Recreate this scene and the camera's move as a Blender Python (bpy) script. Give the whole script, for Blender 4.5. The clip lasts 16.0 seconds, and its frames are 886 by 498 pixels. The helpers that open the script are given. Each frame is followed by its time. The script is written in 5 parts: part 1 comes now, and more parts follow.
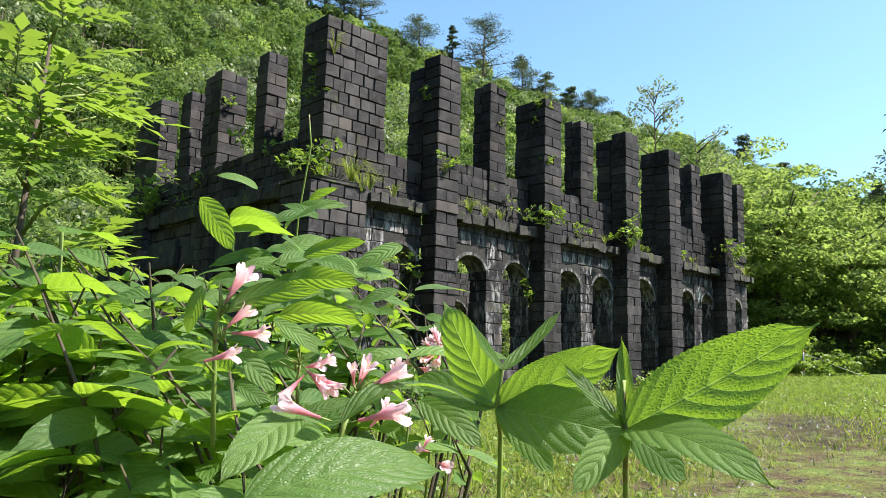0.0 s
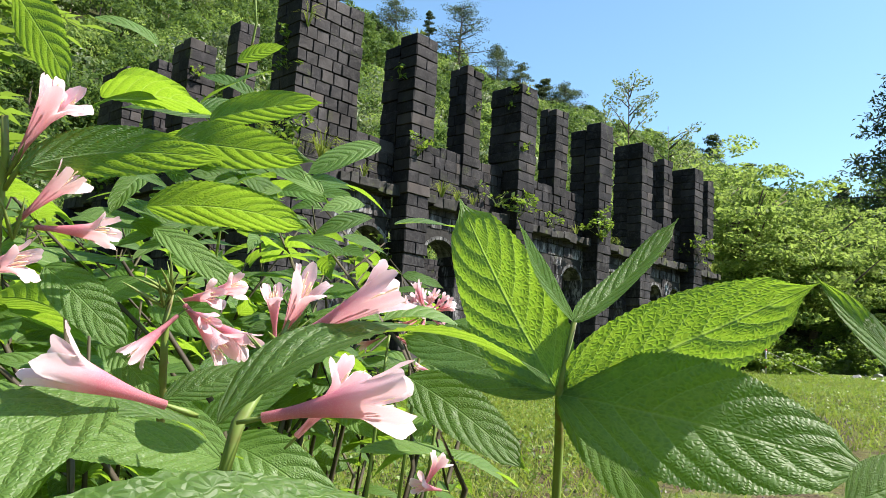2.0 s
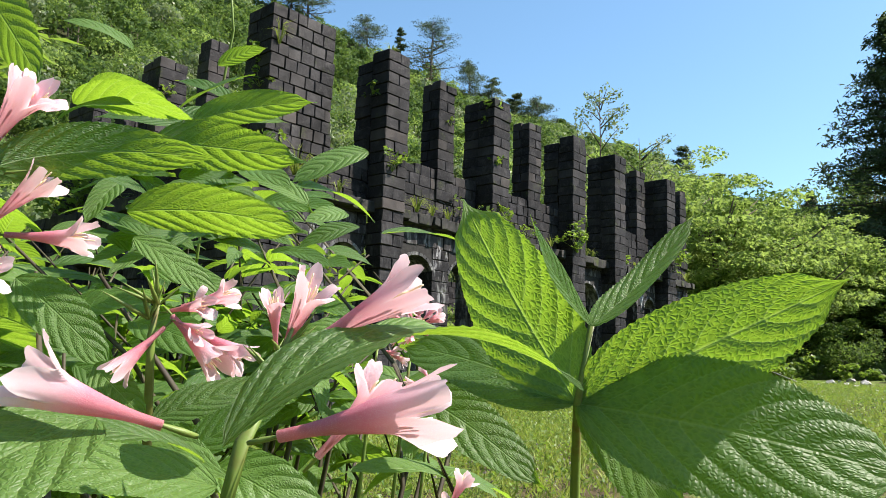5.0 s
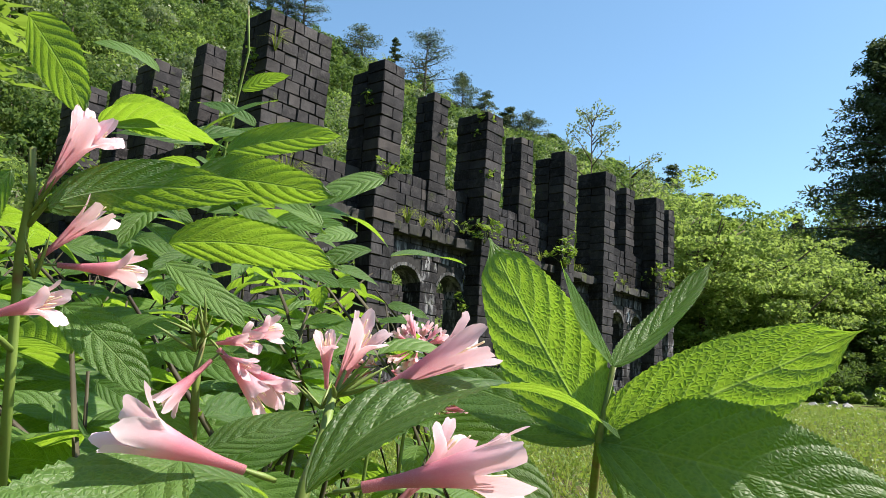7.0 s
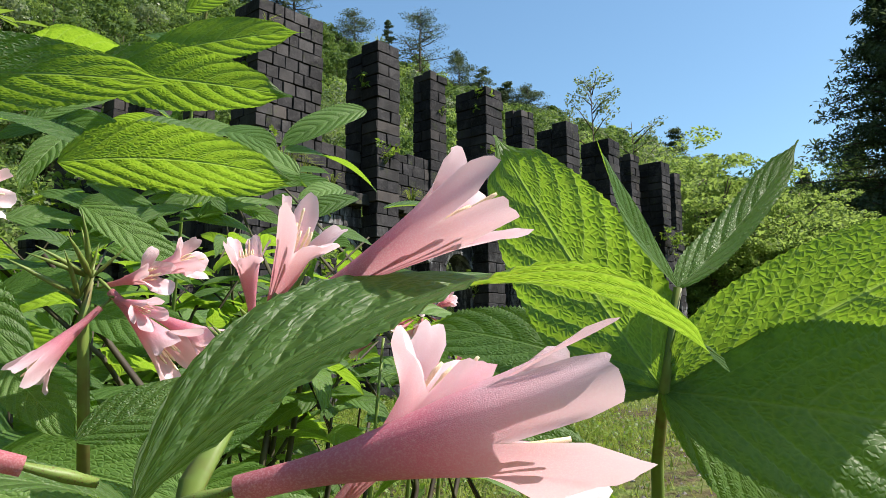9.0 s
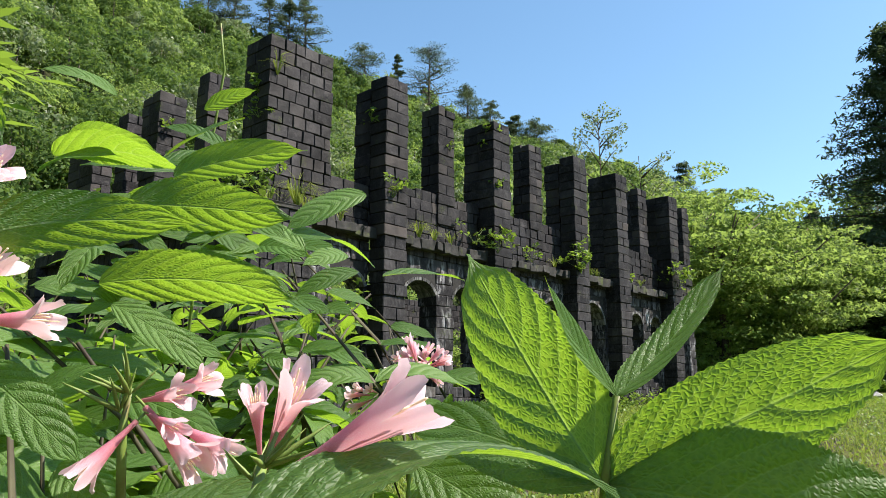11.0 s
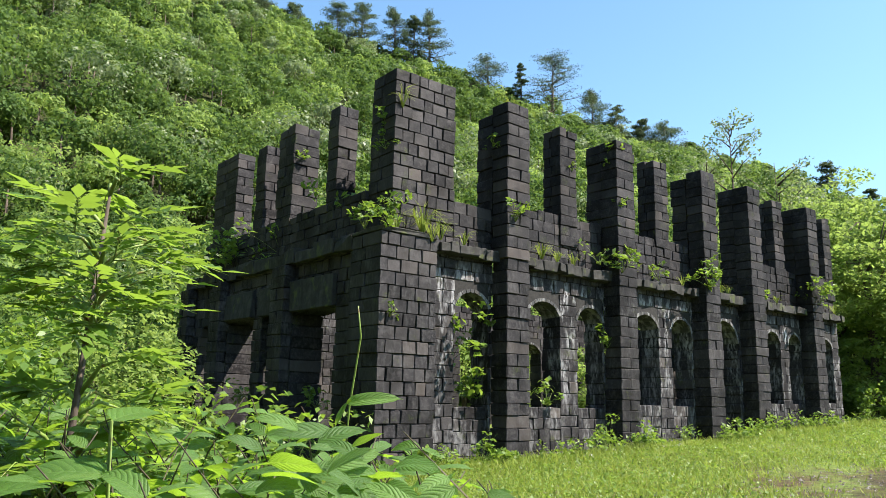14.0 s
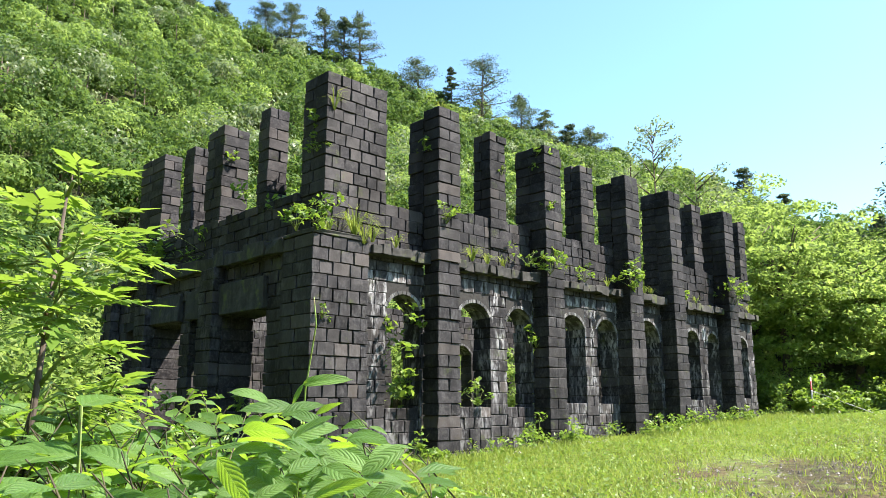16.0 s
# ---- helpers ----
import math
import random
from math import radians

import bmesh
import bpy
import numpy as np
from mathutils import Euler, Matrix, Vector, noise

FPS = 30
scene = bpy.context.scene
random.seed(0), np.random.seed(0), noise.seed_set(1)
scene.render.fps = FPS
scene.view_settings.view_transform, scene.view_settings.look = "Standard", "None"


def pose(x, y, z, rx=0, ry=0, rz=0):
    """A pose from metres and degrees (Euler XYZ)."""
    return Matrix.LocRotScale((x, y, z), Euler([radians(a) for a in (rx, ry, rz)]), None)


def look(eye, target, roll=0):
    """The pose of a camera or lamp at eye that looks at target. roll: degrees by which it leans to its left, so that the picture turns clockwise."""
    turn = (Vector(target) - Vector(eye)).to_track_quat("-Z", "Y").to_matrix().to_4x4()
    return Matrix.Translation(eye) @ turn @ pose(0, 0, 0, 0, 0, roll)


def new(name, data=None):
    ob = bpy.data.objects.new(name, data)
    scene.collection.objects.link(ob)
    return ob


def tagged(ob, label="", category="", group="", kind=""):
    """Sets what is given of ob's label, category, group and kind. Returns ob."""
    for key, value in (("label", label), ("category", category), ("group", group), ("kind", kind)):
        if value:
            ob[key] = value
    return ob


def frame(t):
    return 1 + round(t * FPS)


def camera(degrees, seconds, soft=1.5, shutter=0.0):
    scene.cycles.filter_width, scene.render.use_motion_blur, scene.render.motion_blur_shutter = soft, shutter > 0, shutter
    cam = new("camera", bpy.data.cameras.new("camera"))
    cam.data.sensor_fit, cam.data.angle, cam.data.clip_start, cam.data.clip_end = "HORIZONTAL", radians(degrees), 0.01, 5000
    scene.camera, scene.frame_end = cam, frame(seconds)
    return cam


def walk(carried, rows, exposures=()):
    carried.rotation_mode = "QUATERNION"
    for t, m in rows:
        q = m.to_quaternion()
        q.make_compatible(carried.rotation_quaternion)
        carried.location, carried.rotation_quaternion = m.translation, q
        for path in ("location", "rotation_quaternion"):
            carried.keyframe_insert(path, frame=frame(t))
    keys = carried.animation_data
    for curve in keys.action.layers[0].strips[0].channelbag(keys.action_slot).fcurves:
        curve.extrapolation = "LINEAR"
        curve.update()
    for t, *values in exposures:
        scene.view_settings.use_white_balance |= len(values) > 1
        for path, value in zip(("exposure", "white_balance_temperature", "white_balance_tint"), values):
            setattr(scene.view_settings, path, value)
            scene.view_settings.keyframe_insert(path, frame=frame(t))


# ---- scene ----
cam = camera(60.0, 16.0, soft=0.4)
PATH = [
    (0, (-6.985, -10.273, 0.907), (-5.602, -8.86, 1.208), 1.4),
    (0.5, (-6.928, -10.204, 0.907), (-5.511, -8.819, 1.179), 1.2),
    (1, (-6.861, -10.123, 0.897), (-5.419, -8.761, 1.151), 2.7),
    (1.5, (-6.802, -10.077, 0.891), (-5.353, -8.724, 1.151), 3.0),
    (2, (-6.779, -10.034, 0.888), (-5.334, -8.678, 1.16), 3.3),
    (2.5, (-6.76, -10.011, 0.895), (-5.311, -8.661, 1.173), 3.3),
    (3, (-6.751, -10.01, 0.891), (-5.292, -8.676, 1.19), 3.2),
    (3.5, (-6.765, -10.004, 0.888), (-5.3, -8.676, 1.185), 3.4),
    (6, (-6.776, -10.014, 0.885), (-5.286, -8.72, 1.208), 1.1),
    (6.5, (-6.801, -10.015, 0.895), (-5.304, -8.733, 1.236), 3.4),
    (7, (-6.794, -10.005, 0.894), (-5.296, -8.724, 1.237), 3.5),
    (7.5, (-6.779, -9.993, 0.891), (-5.282, -8.711, 1.23), 3.3),
    (8, (-6.755, -9.97, 0.89), (-5.263, -8.679, 1.217), 2.0),
    (8.5, (-6.727, -9.944, 0.886), (-5.228, -8.656, 1.19), 2.0),
    (9, (-6.72, -9.949, 0.883), (-5.228, -8.649, 1.175), -0.4),
    (9.5, (-6.733, -9.953, 0.896), (-5.235, -8.662, 1.193), 0.4),
    (12, (-6.778, -10.007, 0.914), (-5.332, -8.694, 1.346), -0.6),
    (12.5, (-6.810, -9.995, 0.927), (-5.375, -8.674, 1.371), -0.8),
    (13, (-6.822, -10.016, 0.917), (-5.397, -8.687, 1.366), -0.8),
    (13.5, (-6.857, -10.068, 0.999), (-5.444, -8.718, 1.426), -0.6),
    (14, (-6.946, -10.258, 1.139), (-5.716, -8.730, 1.529), 1.2),
    (14.5, (-7.057, -10.357, 1.105), (-5.939, -8.737, 1.462), 1.9),
    (15, (-7.081, -10.386, 1.107), (-5.956, -8.776, 1.482), 1.6),
    (15.5, (-7.044, -10.345, 1.103), (-5.83, -8.8, 1.478), 1.1),
    (16, (-7.054, -10.352, 1.102), (-5.69, -8.945, 1.501), 0.1),
]
EXPOSURES = [(0.0, 1.42, 6500, 14), (2.0, 1.26, 6500, 14), (7.0, 1.04, 6500, 14), (9.5, 0.84, 6500, 14), (12.0, 1.22, 6500, 14), (13.5, 1.24, 6500, 14), (14.0, 1.46, 6500, 14), (14.6, 1.82, 6500, 14), (16.0, 1.88, 6500, 14)]
walk(cam, [(t, look(eye, target, roll)) for t, eye, target, roll in PATH], exposures=EXPOSURES)

# ---- world, sun, exposure ----
SUN = Vector((0.57, -0.68, 1.08)).normalized()
world = bpy.data.worlds.new("sky")
scene.world = world
world.use_nodes = True
wn, wl = world.node_tree.nodes, world.node_tree.links
wn.clear()
sky = wn.new("ShaderNodeTexSky")
sky.sky_type = "NISHITA"
sky.sun_disc = False
sky.sun_elevation = math.asin(SUN.z)
sky.sun_rotation = math.atan2(SUN.x, SUN.y)
sky.air_density, sky.dust_density, sky.ozone_density = 1.0, 0.8, 1.0
bg = wn.new("ShaderNodeBackground")
bg.inputs["Strength"].default_value = 0.105
wo = wn.new("ShaderNodeOutputWorld")
tone = wn.new("ShaderNodeMix")
tone.data_type, tone.blend_type = "RGBA", "MULTIPLY"
tone.inputs[0].default_value = 1.0
tone.inputs[7].default_value = (0.80, 1.03, 1.04, 1)
wl.new(sky.outputs[0], tone.inputs[6])
wl.new(tone.outputs[2], bg.inputs[0])
wl.new(bg.outputs[0], wo.inputs[0])
lamp = bpy.data.lights.new("sun", "SUN")
lamp.energy, lamp.angle, lamp.color = 5.0, radians(0.53), (1.0, 0.93, 0.82)
sun = new("sun", lamp)
sun.matrix_world = look(SUN * 80, (0, 0, 0))


# ---- materials ----
class Nodes:
    """A short way to write node trees."""

    def __init__(self, name):
        self.mat = bpy.data.materials.new(name)
        self.mat.use_nodes = True
        self.t = self.mat.node_tree
        self.t.nodes.clear()
        self.out = self.t.nodes.new("ShaderNodeOutputMaterial")

    def n(self, kind, **values):
        node = self.t.nodes.new("ShaderNode" + kind)
        for key, value in values.items():
            if key == "op":
                node.operation = value
            elif key == "blend":
                node.data_type, node.blend_type = "RGBA", value
            else:
                self.put(node.inputs[key.replace("_", " ")], value)
        return node

    def put(self, socket, value):
        if isinstance(value, bpy.types.NodeSocket):
            self.t.links.new(value, socket)
        else:
            socket.default_value = value

    def math(self, op, a, b=0.0, c=0.0):
        node = self.t.nodes.new("ShaderNodeMath")
        node.operation = op
        for socket, value in zip(node.inputs, (a, b, c)):
            self.put(socket, value)
        return node.outputs[0]

    def noise(self, scale, detail=4.0, rough=0.55, stretch=None, coord="Object"):
        tc = self.t.nodes.new("ShaderNodeTexCoord")
        vec = tc.outputs[coord]
        if stretch:
            mp = self.t.nodes.new("ShaderNodeMapping")
            mp.inputs["Scale"].default_value = stretch
            self.t.links.new(vec, mp.inputs[0])
            vec = mp.outputs[0]
        node = self.n("TexNoise", Scale=scale, Detail=detail, Roughness=rough)
        self.t.links.new(vec, node.inputs["Vector"])
        return node.outputs["Fac"]

    def ramp(self, fac, *stops):
        node = self.t.nodes.new("ShaderNodeValToRGB")
        while len(node.color_ramp.elements) < len(stops):
            node.color_ramp.elements.new(0.5)
        for e, (pos, col) in zip(node.color_ramp.elements, stops):
            e.position = pos
            e.color = (*col, 1) if isinstance(col, tuple) else (col, col, col, 1)
        self.put(node.inputs[0], fac)
        return node.outputs[0]

    def mix(self, fac, a, b, blend="MIX"):
        node = self.t.nodes.new("ShaderNodeMix")
        node.data_type, node.blend_type = "RGBA", blend
        self.put(node.inputs[0], fac)
        for socket, value in ((node.inputs[6], a), (node.inputs[7], b)):
            self.put(socket, (*value, 1) if isinstance(value, tuple) and len(value) == 3 else value)
        return node.outputs[2]

    def bump(self, height, strength=0.5, distance=0.01):
        return self.n("Bump", Height=height, Strength=strength, Distance=distance).outputs[0]

    def finish(self, shader):
        self.t.links.new(shader, self.out.inputs[0])
        return self.mat


def slag_material(name, single, lime=0.12):
    """Black slag block: glassy, pitted, with pale lime bloom and some moss."""
    m = Nodes(name)
    rnd = m.n("ObjectInfo").outputs["Random"] if single else m.n("NewGeometry").outputs["Random Per Island"]
    pos = m.n("NewGeometry").outputs["Position"]

    def pos_noise(scale, detail=4.0, stretch=None):
        vec = pos
        if stretch:
            vec = m.n("Mapping", Scale=stretch, Vector=pos).outputs[0]
        return m.n("TexNoise", Scale=scale, Detail=detail, Roughness=0.6, Vector=vec).outputs["Fac"]

    base = m.ramp(rnd, (0.0, (0.012, 0.011, 0.012)), (0.5, (0.027, 0.025, 0.027)), (0.85, (0.048, 0.044, 0.044)), (1.0, (0.074, 0.062, 0.056)))
    grain = pos_noise(22.0, 6.0)
    base = m.mix(m.ramp(grain, (0.50, 0.0), (0.72, 0.5)), base, (0.085, 0.080, 0.080))
    base = m.mix(m.ramp(pos_noise(5.5, 5.0), (0.50, 0.0), (0.66, 0.6)), base, (0.072, 0.066, 0.066))
    dark = pos_noise(1.3, 3.0, (1, 1, 0.35))
    base = m.mix(m.ramp(dark, (0.42, 0.0), (0.68, 0.75)), base, (0.009, 0.008, 0.008))
    z = m.n("SeparateXYZ", Vector=pos).outputs[2]
    bloom = m.math("MULTIPLY", m.ramp(pos_noise(2.6, 6.0, (1.6, 1.6, 0.55)), (0.46, 0.0), (0.60, 1.0)), m.ramp(pos_noise(18.0, 4.0, (1, 1, 0.35)), (0.42, 0.0), (0.60, 1.0)))
    low = m.ramp(m.math("DIVIDE", z, 8.0), (0.0, 0.25), (0.28, 0.5), (0.40, 1.0), (0.46, 0.12), (1.0, 0.06))
    base = m.mix(m.math("MULTIPLY", m.math("MULTIPLY", bloom, low), lime), base, (0.42, 0.415, 0.42))
    moss = m.math("MULTIPLY", m.ramp(pos_noise(3.1, 5.0), (0.6, 0.0), (0.72, 1.0)), m.ramp(pos_noise(30.0, 2.0), (0.4, 0.0), (0.6, 0.8)))
    base = m.mix(moss, base, (0.06, 0.075, 0.02))
    rough = m.ramp(grain, (0.3, 0.5), (0.75, 0.75))
    height = m.math("ADD", m.math("MULTIPLY", grain, 0.6), pos_noise(7.0, 3.0))
    b = m.n("BsdfPrincipled", Base_Color=base, Roughness=rough, Specular_IOR_Level=0.12, Normal=m.bump(m.math("ADD", height, m.math("MULTIPLY", pos_noise(55.0, 3.0), 0.25)), 0.6, 0.022))
    return m.finish(b.outputs[0])


SLAG = slag_material("slag_block", False)
SLAG_ONE = slag_material("slag_block_single", True)
SLAG_LIMED = slag_material("slag_block_limed", False, 1.0)

m = Nodes("old_mortar")
g = m.noise(14.0, 5.0)
MORTAR = m.finish(m.n("BsdfPrincipled", Base_Color=m.ramp(g, (0.3, (0.008, 0.0075, 0.007)), (0.7, (0.028, 0.026, 0.024))), Roughness=0.95, Normal=m.bump(g, 0.6, 0.02)).outputs[0])

m = Nodes("concrete_ledge")
g = m.noise(6.0, 8.0)
s = m.noise(2.0, 4.0, stretch=(2.5, 2.5, 0.5))
c = m.mix(m.ramp(s, (0.4, 0.0), (0.62, 0.9)), m.ramp(g, (0.3, (0.018, 0.017, 0.016)), (0.7, (0.050, 0.046, 0.042))), (0.014, 0.014, 0.011))
c = m.mix(m.ramp(m.noise(3.3, 5.0), (0.56, 0.0), (0.68, 0.85)), c, (0.07, 0.085, 0.02))
LEDGE = m.finish(m.n("BsdfPrincipled", Base_Color=c, Roughness=0.9, Normal=m.bump(g, 0.9, 0.03)).outputs[0])

m = Nodes("lime_plaster")
g = m.noise(5.0, 8.0)
s = m.noise(3.0, 6.0, stretch=(3.0, 3.0, 0.6))
c = m.mix(m.ramp(s, (0.40, 0.0), (0.54, 0.95)), m.ramp(g, (0.3, (0.09, 0.09, 0.09)), (0.7, (0.26, 0.26, 0.255))), (0.03, 0.03, 0.03))
PLASTER = m.finish(m.n("BsdfPrincipled", Base_Color=c, Roughness=0.85, Normal=m.bump(g, 0.5, 0.01)).outputs[0])


def leaf_material(name, cols, trans, gloss=0.45, spread=0.35, glow=0.5, veins=0.0, single=False):
    """A leaf: diffuse above, light shining through, a waxy sheen. cols: dark, mid, light."""
    m = Nodes(name)
    rnd = m.n("ObjectInfo").outputs["Random"] if single else m.n("NewGeometry").outputs["Random Per Island"]
    col = m.ramp(rnd, (0.0, cols[0]), (0.5, cols[1]), (1.0, cols[2]))
    tcol = m.mix(spread, col, trans)
    nrm = None
    if veins:
        uv = m.n("SeparateXYZ", Vector=m.n("UVMap").outputs[0])
        u, v = uv.outputs[0], m.math("ABSOLUTE", uv.outputs[1])
        lane = m.math("FRACT", m.math("ADD", m.math("MULTIPLY", u, 8.0), m.math("MULTIPLY", m.math("POWER", v, 1.35), -2.3)))
        side = m.math("ABSOLUTE", m.math("SUBTRACT", lane, 0.5))
        rib = m.ramp(side, (0.0, 1.0), (0.055, 0.0))
        mid = m.ramp(v, (0.0, 1.0), (0.045, 0.0))
        vein = m.math("MAXIMUM", m.math("MULTIPLY", rib, 0.8), mid)
        fine = m.n("TexVoronoi", Scale=42.0, Vector=m.n("Mapping", Scale=(1.0, 0.30, 1.0), Vector=m.n("UVMap").outputs[0]).outputs[0])
        fine.feature = "DISTANCE_TO_EDGE"
        cell = m.ramp(fine.outputs["Distance"], (0.02, 0.0), (0.30, 1.0))
        pillow = m.math("SINE", m.math("MULTIPLY", side, math.pi))
        h = m.math("ADD", pillow, m.math("MULTIPLY", cell, 0.28))
        h = m.math("SUBTRACT", h, m.math("MULTIPLY", mid, 0.6))
        nrm = m.bump(h, 0.60, 0.0016)
        patch = m.noise(22.0, 3.0)
        col = m.mix(m.ramp(patch, (0.4, 0.0), (0.75, 0.35)), col, cols[2])
        tcol = m.mix(m.math("MULTIPLY", cell, 0.45), tcol, (0.10, 0.27, 0.004))
        tcol = m.mix(m.math("MULTIPLY", vein, veins), tcol, (0.50, 0.68, 0.18))
        tcol = m.mix(m.ramp(m.noise(60.0, 4.0), (0.4, 0.0), (0.7, 0.35)), tcol, (0.14, 0.36, 0.01))
        col = m.mix(m.math("MULTIPLY", vein, veins * 0.5), col, (0.30, 0.44, 0.12))
        speck = m.ramp(m.noise(190.0, 1.0), (0.735, 0.0), (0.76, 0.8))
        col = m.mix(speck, col, (0.10, 0.06, 0.02))
    d = m.n("BsdfPrincipled", Base_Color=col, Roughness=gloss, Specular_IOR_Level=0.5 if gloss < 0.55 else 0.2)
    t = m.n("BsdfTranslucent", Color=tcol)
    if nrm:
        m.put(d.inputs["Normal"], nrm)
        m.put(t.inputs["Normal"], nrm)
    mixer = m.n("MixShader", Fac=glow)
    m.t.links.new(d.outputs[0], mixer.inputs[1])
    m.t.links.new(t.outputs[0], mixer.inputs[2])
    return m.finish(mixer.outputs[0])


LEAF = leaf_material("weigela_leaf", ((0.046, 0.105, 0.022), (0.078, 0.160, 0.032), (0.135, 0.240, 0.055)), (0.42, 0.63, 0.04), 0.50, 0.85, 0.48, 0.55, True)
SAPLING = leaf_material("sapling_leaf", ((0.055, 0.115, 0.016), (0.09, 0.17, 0.024), (0.15, 0.24, 0.04)), (0.34, 0.50, 0.05), 0.45, 0.6, 0.5)
CANOPY = leaf_material("broad_canopy", ((0.034, 0.066, 0.014), (0.058, 0.108, 0.024), (0.115, 0.178, 0.042)), (0.25, 0.39, 0.06), 0.65, 0.5, 0.42)
CANOPY_PALE = leaf_material("pale_canopy", ((0.085, 0.125, 0.05), (0.13, 0.175, 0.075), (0.19, 0.235, 0.105)), (0.30, 0.40, 0.12), 0.5, 0.5, 0.42)
CANOPY_YELLOW = leaf_material("bright_canopy", ((0.080, 0.138, 0.030), (0.142, 0.214, 0.050), (0.235, 0.305, 0.082)), (0.40, 0.55, 0.11), 0.6, 0.6, 0.5)
NEEDLES = leaf_material("conifer_needles", ((0.040, 0.064, 0.032), (0.066, 0.100, 0.050), (0.11, 0.150, 0.078)), (0.16, 0.22, 0.08), 0.6, 0.5, 0.3)
GRASS = leaf_material("grass_blades", ((0.095, 0.15, 0.022), (0.18, 0.24, 0.040), (0.30, 0.33, 0.09)), (0.42, 0.52, 0.07), 0.55, 0.5, 0.4)
WEED = leaf_material("weed_leaf", ((0.06, 0.12, 0.015), (0.11, 0.19, 0.025), (0.18, 0.27, 0.04)), (0.34, 0.50, 0.05), 0.5, 0.5, 0.45)

m = Nodes("bark")
g = m.noise(18.0, 6.0, stretch=(1, 1, 0.25))
BARK = m.finish(m.n("BsdfPrincipled", Base_Color=m.ramp(g, (0.3, (0.03, 0.022, 0.015)), (0.7, (0.12, 0.09, 0.065))), Roughness=0.9, Normal=m.bump(g, 0.8, 0.02)).outputs[0])
m = Nodes("green_twig")
g = m.noise(60.0, 4.0)
TWIG = m.finish(m.n("BsdfPrincipled", Base_Color=m.ramp(g, (0.30, (0.12, 0.06, 0.02)), (0.48, (0.15, 0.22, 0.04))), Roughness=0.55).outputs[0])

m = Nodes("pink_petal")
uv = m.n("SeparateXYZ", Vector=m.n("UVMap").outputs[0])
rnd = m.n("ObjectInfo").outputs["Random"]
c = m.ramp(uv.outputs[0], (0.0, (0.46, 0.10, 0.12)), (0.45, (0.74, 0.20, 0.29)), (0.62, (0.88, 0.50, 0.58)), (1.0, (0.94, 0.76, 0.80)))
c = m.mix(m.math("MULTIPLY", rnd, 0.30), c, (0.84, 0.34, 0.44))
c = m.mix(m.ramp(m.noise(150.0, 3.0, stretch=(1, 1, 1)), (0.45, 0.0), (0.7, 0.35)), c, (0.93, 0.80, 0.82))
d = m.n("BsdfPrincipled", Base_Color=c, Roughness=0.55, Normal=m.bump(m.noise(260.0, 3.0), 0.35, 0.001))
t = m.n("BsdfTranslucent", Color=m.mix(0.5, c, (0.95, 0.62, 0.66)))
mx = m.n("MixShader", Fac=0.4)
m.t.links.new(d.outputs[0], mx.inputs[1])
m.t.links.new(t.outputs[0], mx.inputs[2])
PETAL = m.finish(mx.outputs[0])
m = Nodes("anther")
ANTHER = m.finish(m.n("BsdfPrincipled", Base_Color=m.ramp(m.noise(300.0), (0.3, (0.75, 0.55, 0.28)), (0.7, (0.9, 0.82, 0.6))), Roughness=0.7).outputs[0])

m = Nodes("ground_earth")
pos = m.n("NewGeometry").outputs["Position"]


def gn(scale, detail=5.0):
    return m.n("TexNoise", Scale=scale, Detail=detail, Roughness=0.6, Vector=pos).outputs["Fac"]


soil = m.ramp(gn(9.0, 8.0), (0.3, (0.026, 0.019, 0.010)), (0.7, (0.120, 0.090, 0.046)))
turf = m.ramp(gn(6.0, 8.0), (0.3, (0.065, 0.105, 0.020)), (0.55, (0.13, 0.18, 0.038)), (0.75, (0.22, 0.235, 0.08)))
sx = m.n("SeparateXYZ", Vector=pos)
bare = m.math("ADD", m.math("MULTIPLY", sx.outputs[1], -0.16), m.math("MULTIPLY", gn(0.55, 5.0), 2.2))
bare = m.ramp(m.math("SUBTRACT", bare, 1.32), (0.40, 0.0), (0.62, 1.0))
gravel = m.n("TexVoronoi", Scale=34.0, Vector=pos)
bare = m.math("MULTIPLY", bare, m.ramp(gn(2.6, 6.0), (0.40, 0.15), (0.56, 1.0)))
c = m.mix(bare, turf, m.mix(m.ramp(gravel.outputs["Distance"], (0.1, 0.7), (0.5, 0.0)), soil, (0.12, 0.098, 0.060)))
dist = m.math("ADD", m.math("POWER", m.math("DIVIDE", m.math("SUBTRACT", sx.outputs[0], 6.5), 6.0), 2.0), m.math("POWER", m.math("DIVIDE", m.math("ADD", sx.outputs[1], 6.4), 1.5), 2.0))
wet = m.ramp(m.math("ADD", m.math("MULTIPLY", dist, 0.5), m.math("MULTIPLY", gn(1.4, 5.0), 0.9)), (0.62, 1.0), (0.80, 0.0))
c = m.mix(m.ramp(gn(1.7, 7.0), (0.50, 0.0), (0.62, 0.8)), c, m.ramp(gn(24.0, 5.0), (0.35, (0.05, 0.065, 0.012)), (0.65, (0.15, 0.15, 0.035))))
litter = m.ramp(gn(1.2, 6.0), (0.3, (0.018, 0.020, 0.008)), (0.7, (0.05, 0.06, 0.02)))
c = m.mix(m.ramp(m.math("DIVIDE", sx.outputs[2], 20.0), (0.10, 0.0), (0.16, 1.0)), c, litter)
c = m.mix(m.math("MULTIPLY", m.math("MULTIPLY", wet, 0.85), m.ramp(gn(3.3, 7.0), (0.36, 0.15), (0.52, 1.0))), c, m.ramp(gn(7.0, 7.0), (0.35, (0.020, 0.016, 0.011)), (0.65, (0.065, 0.055, 0.03))))
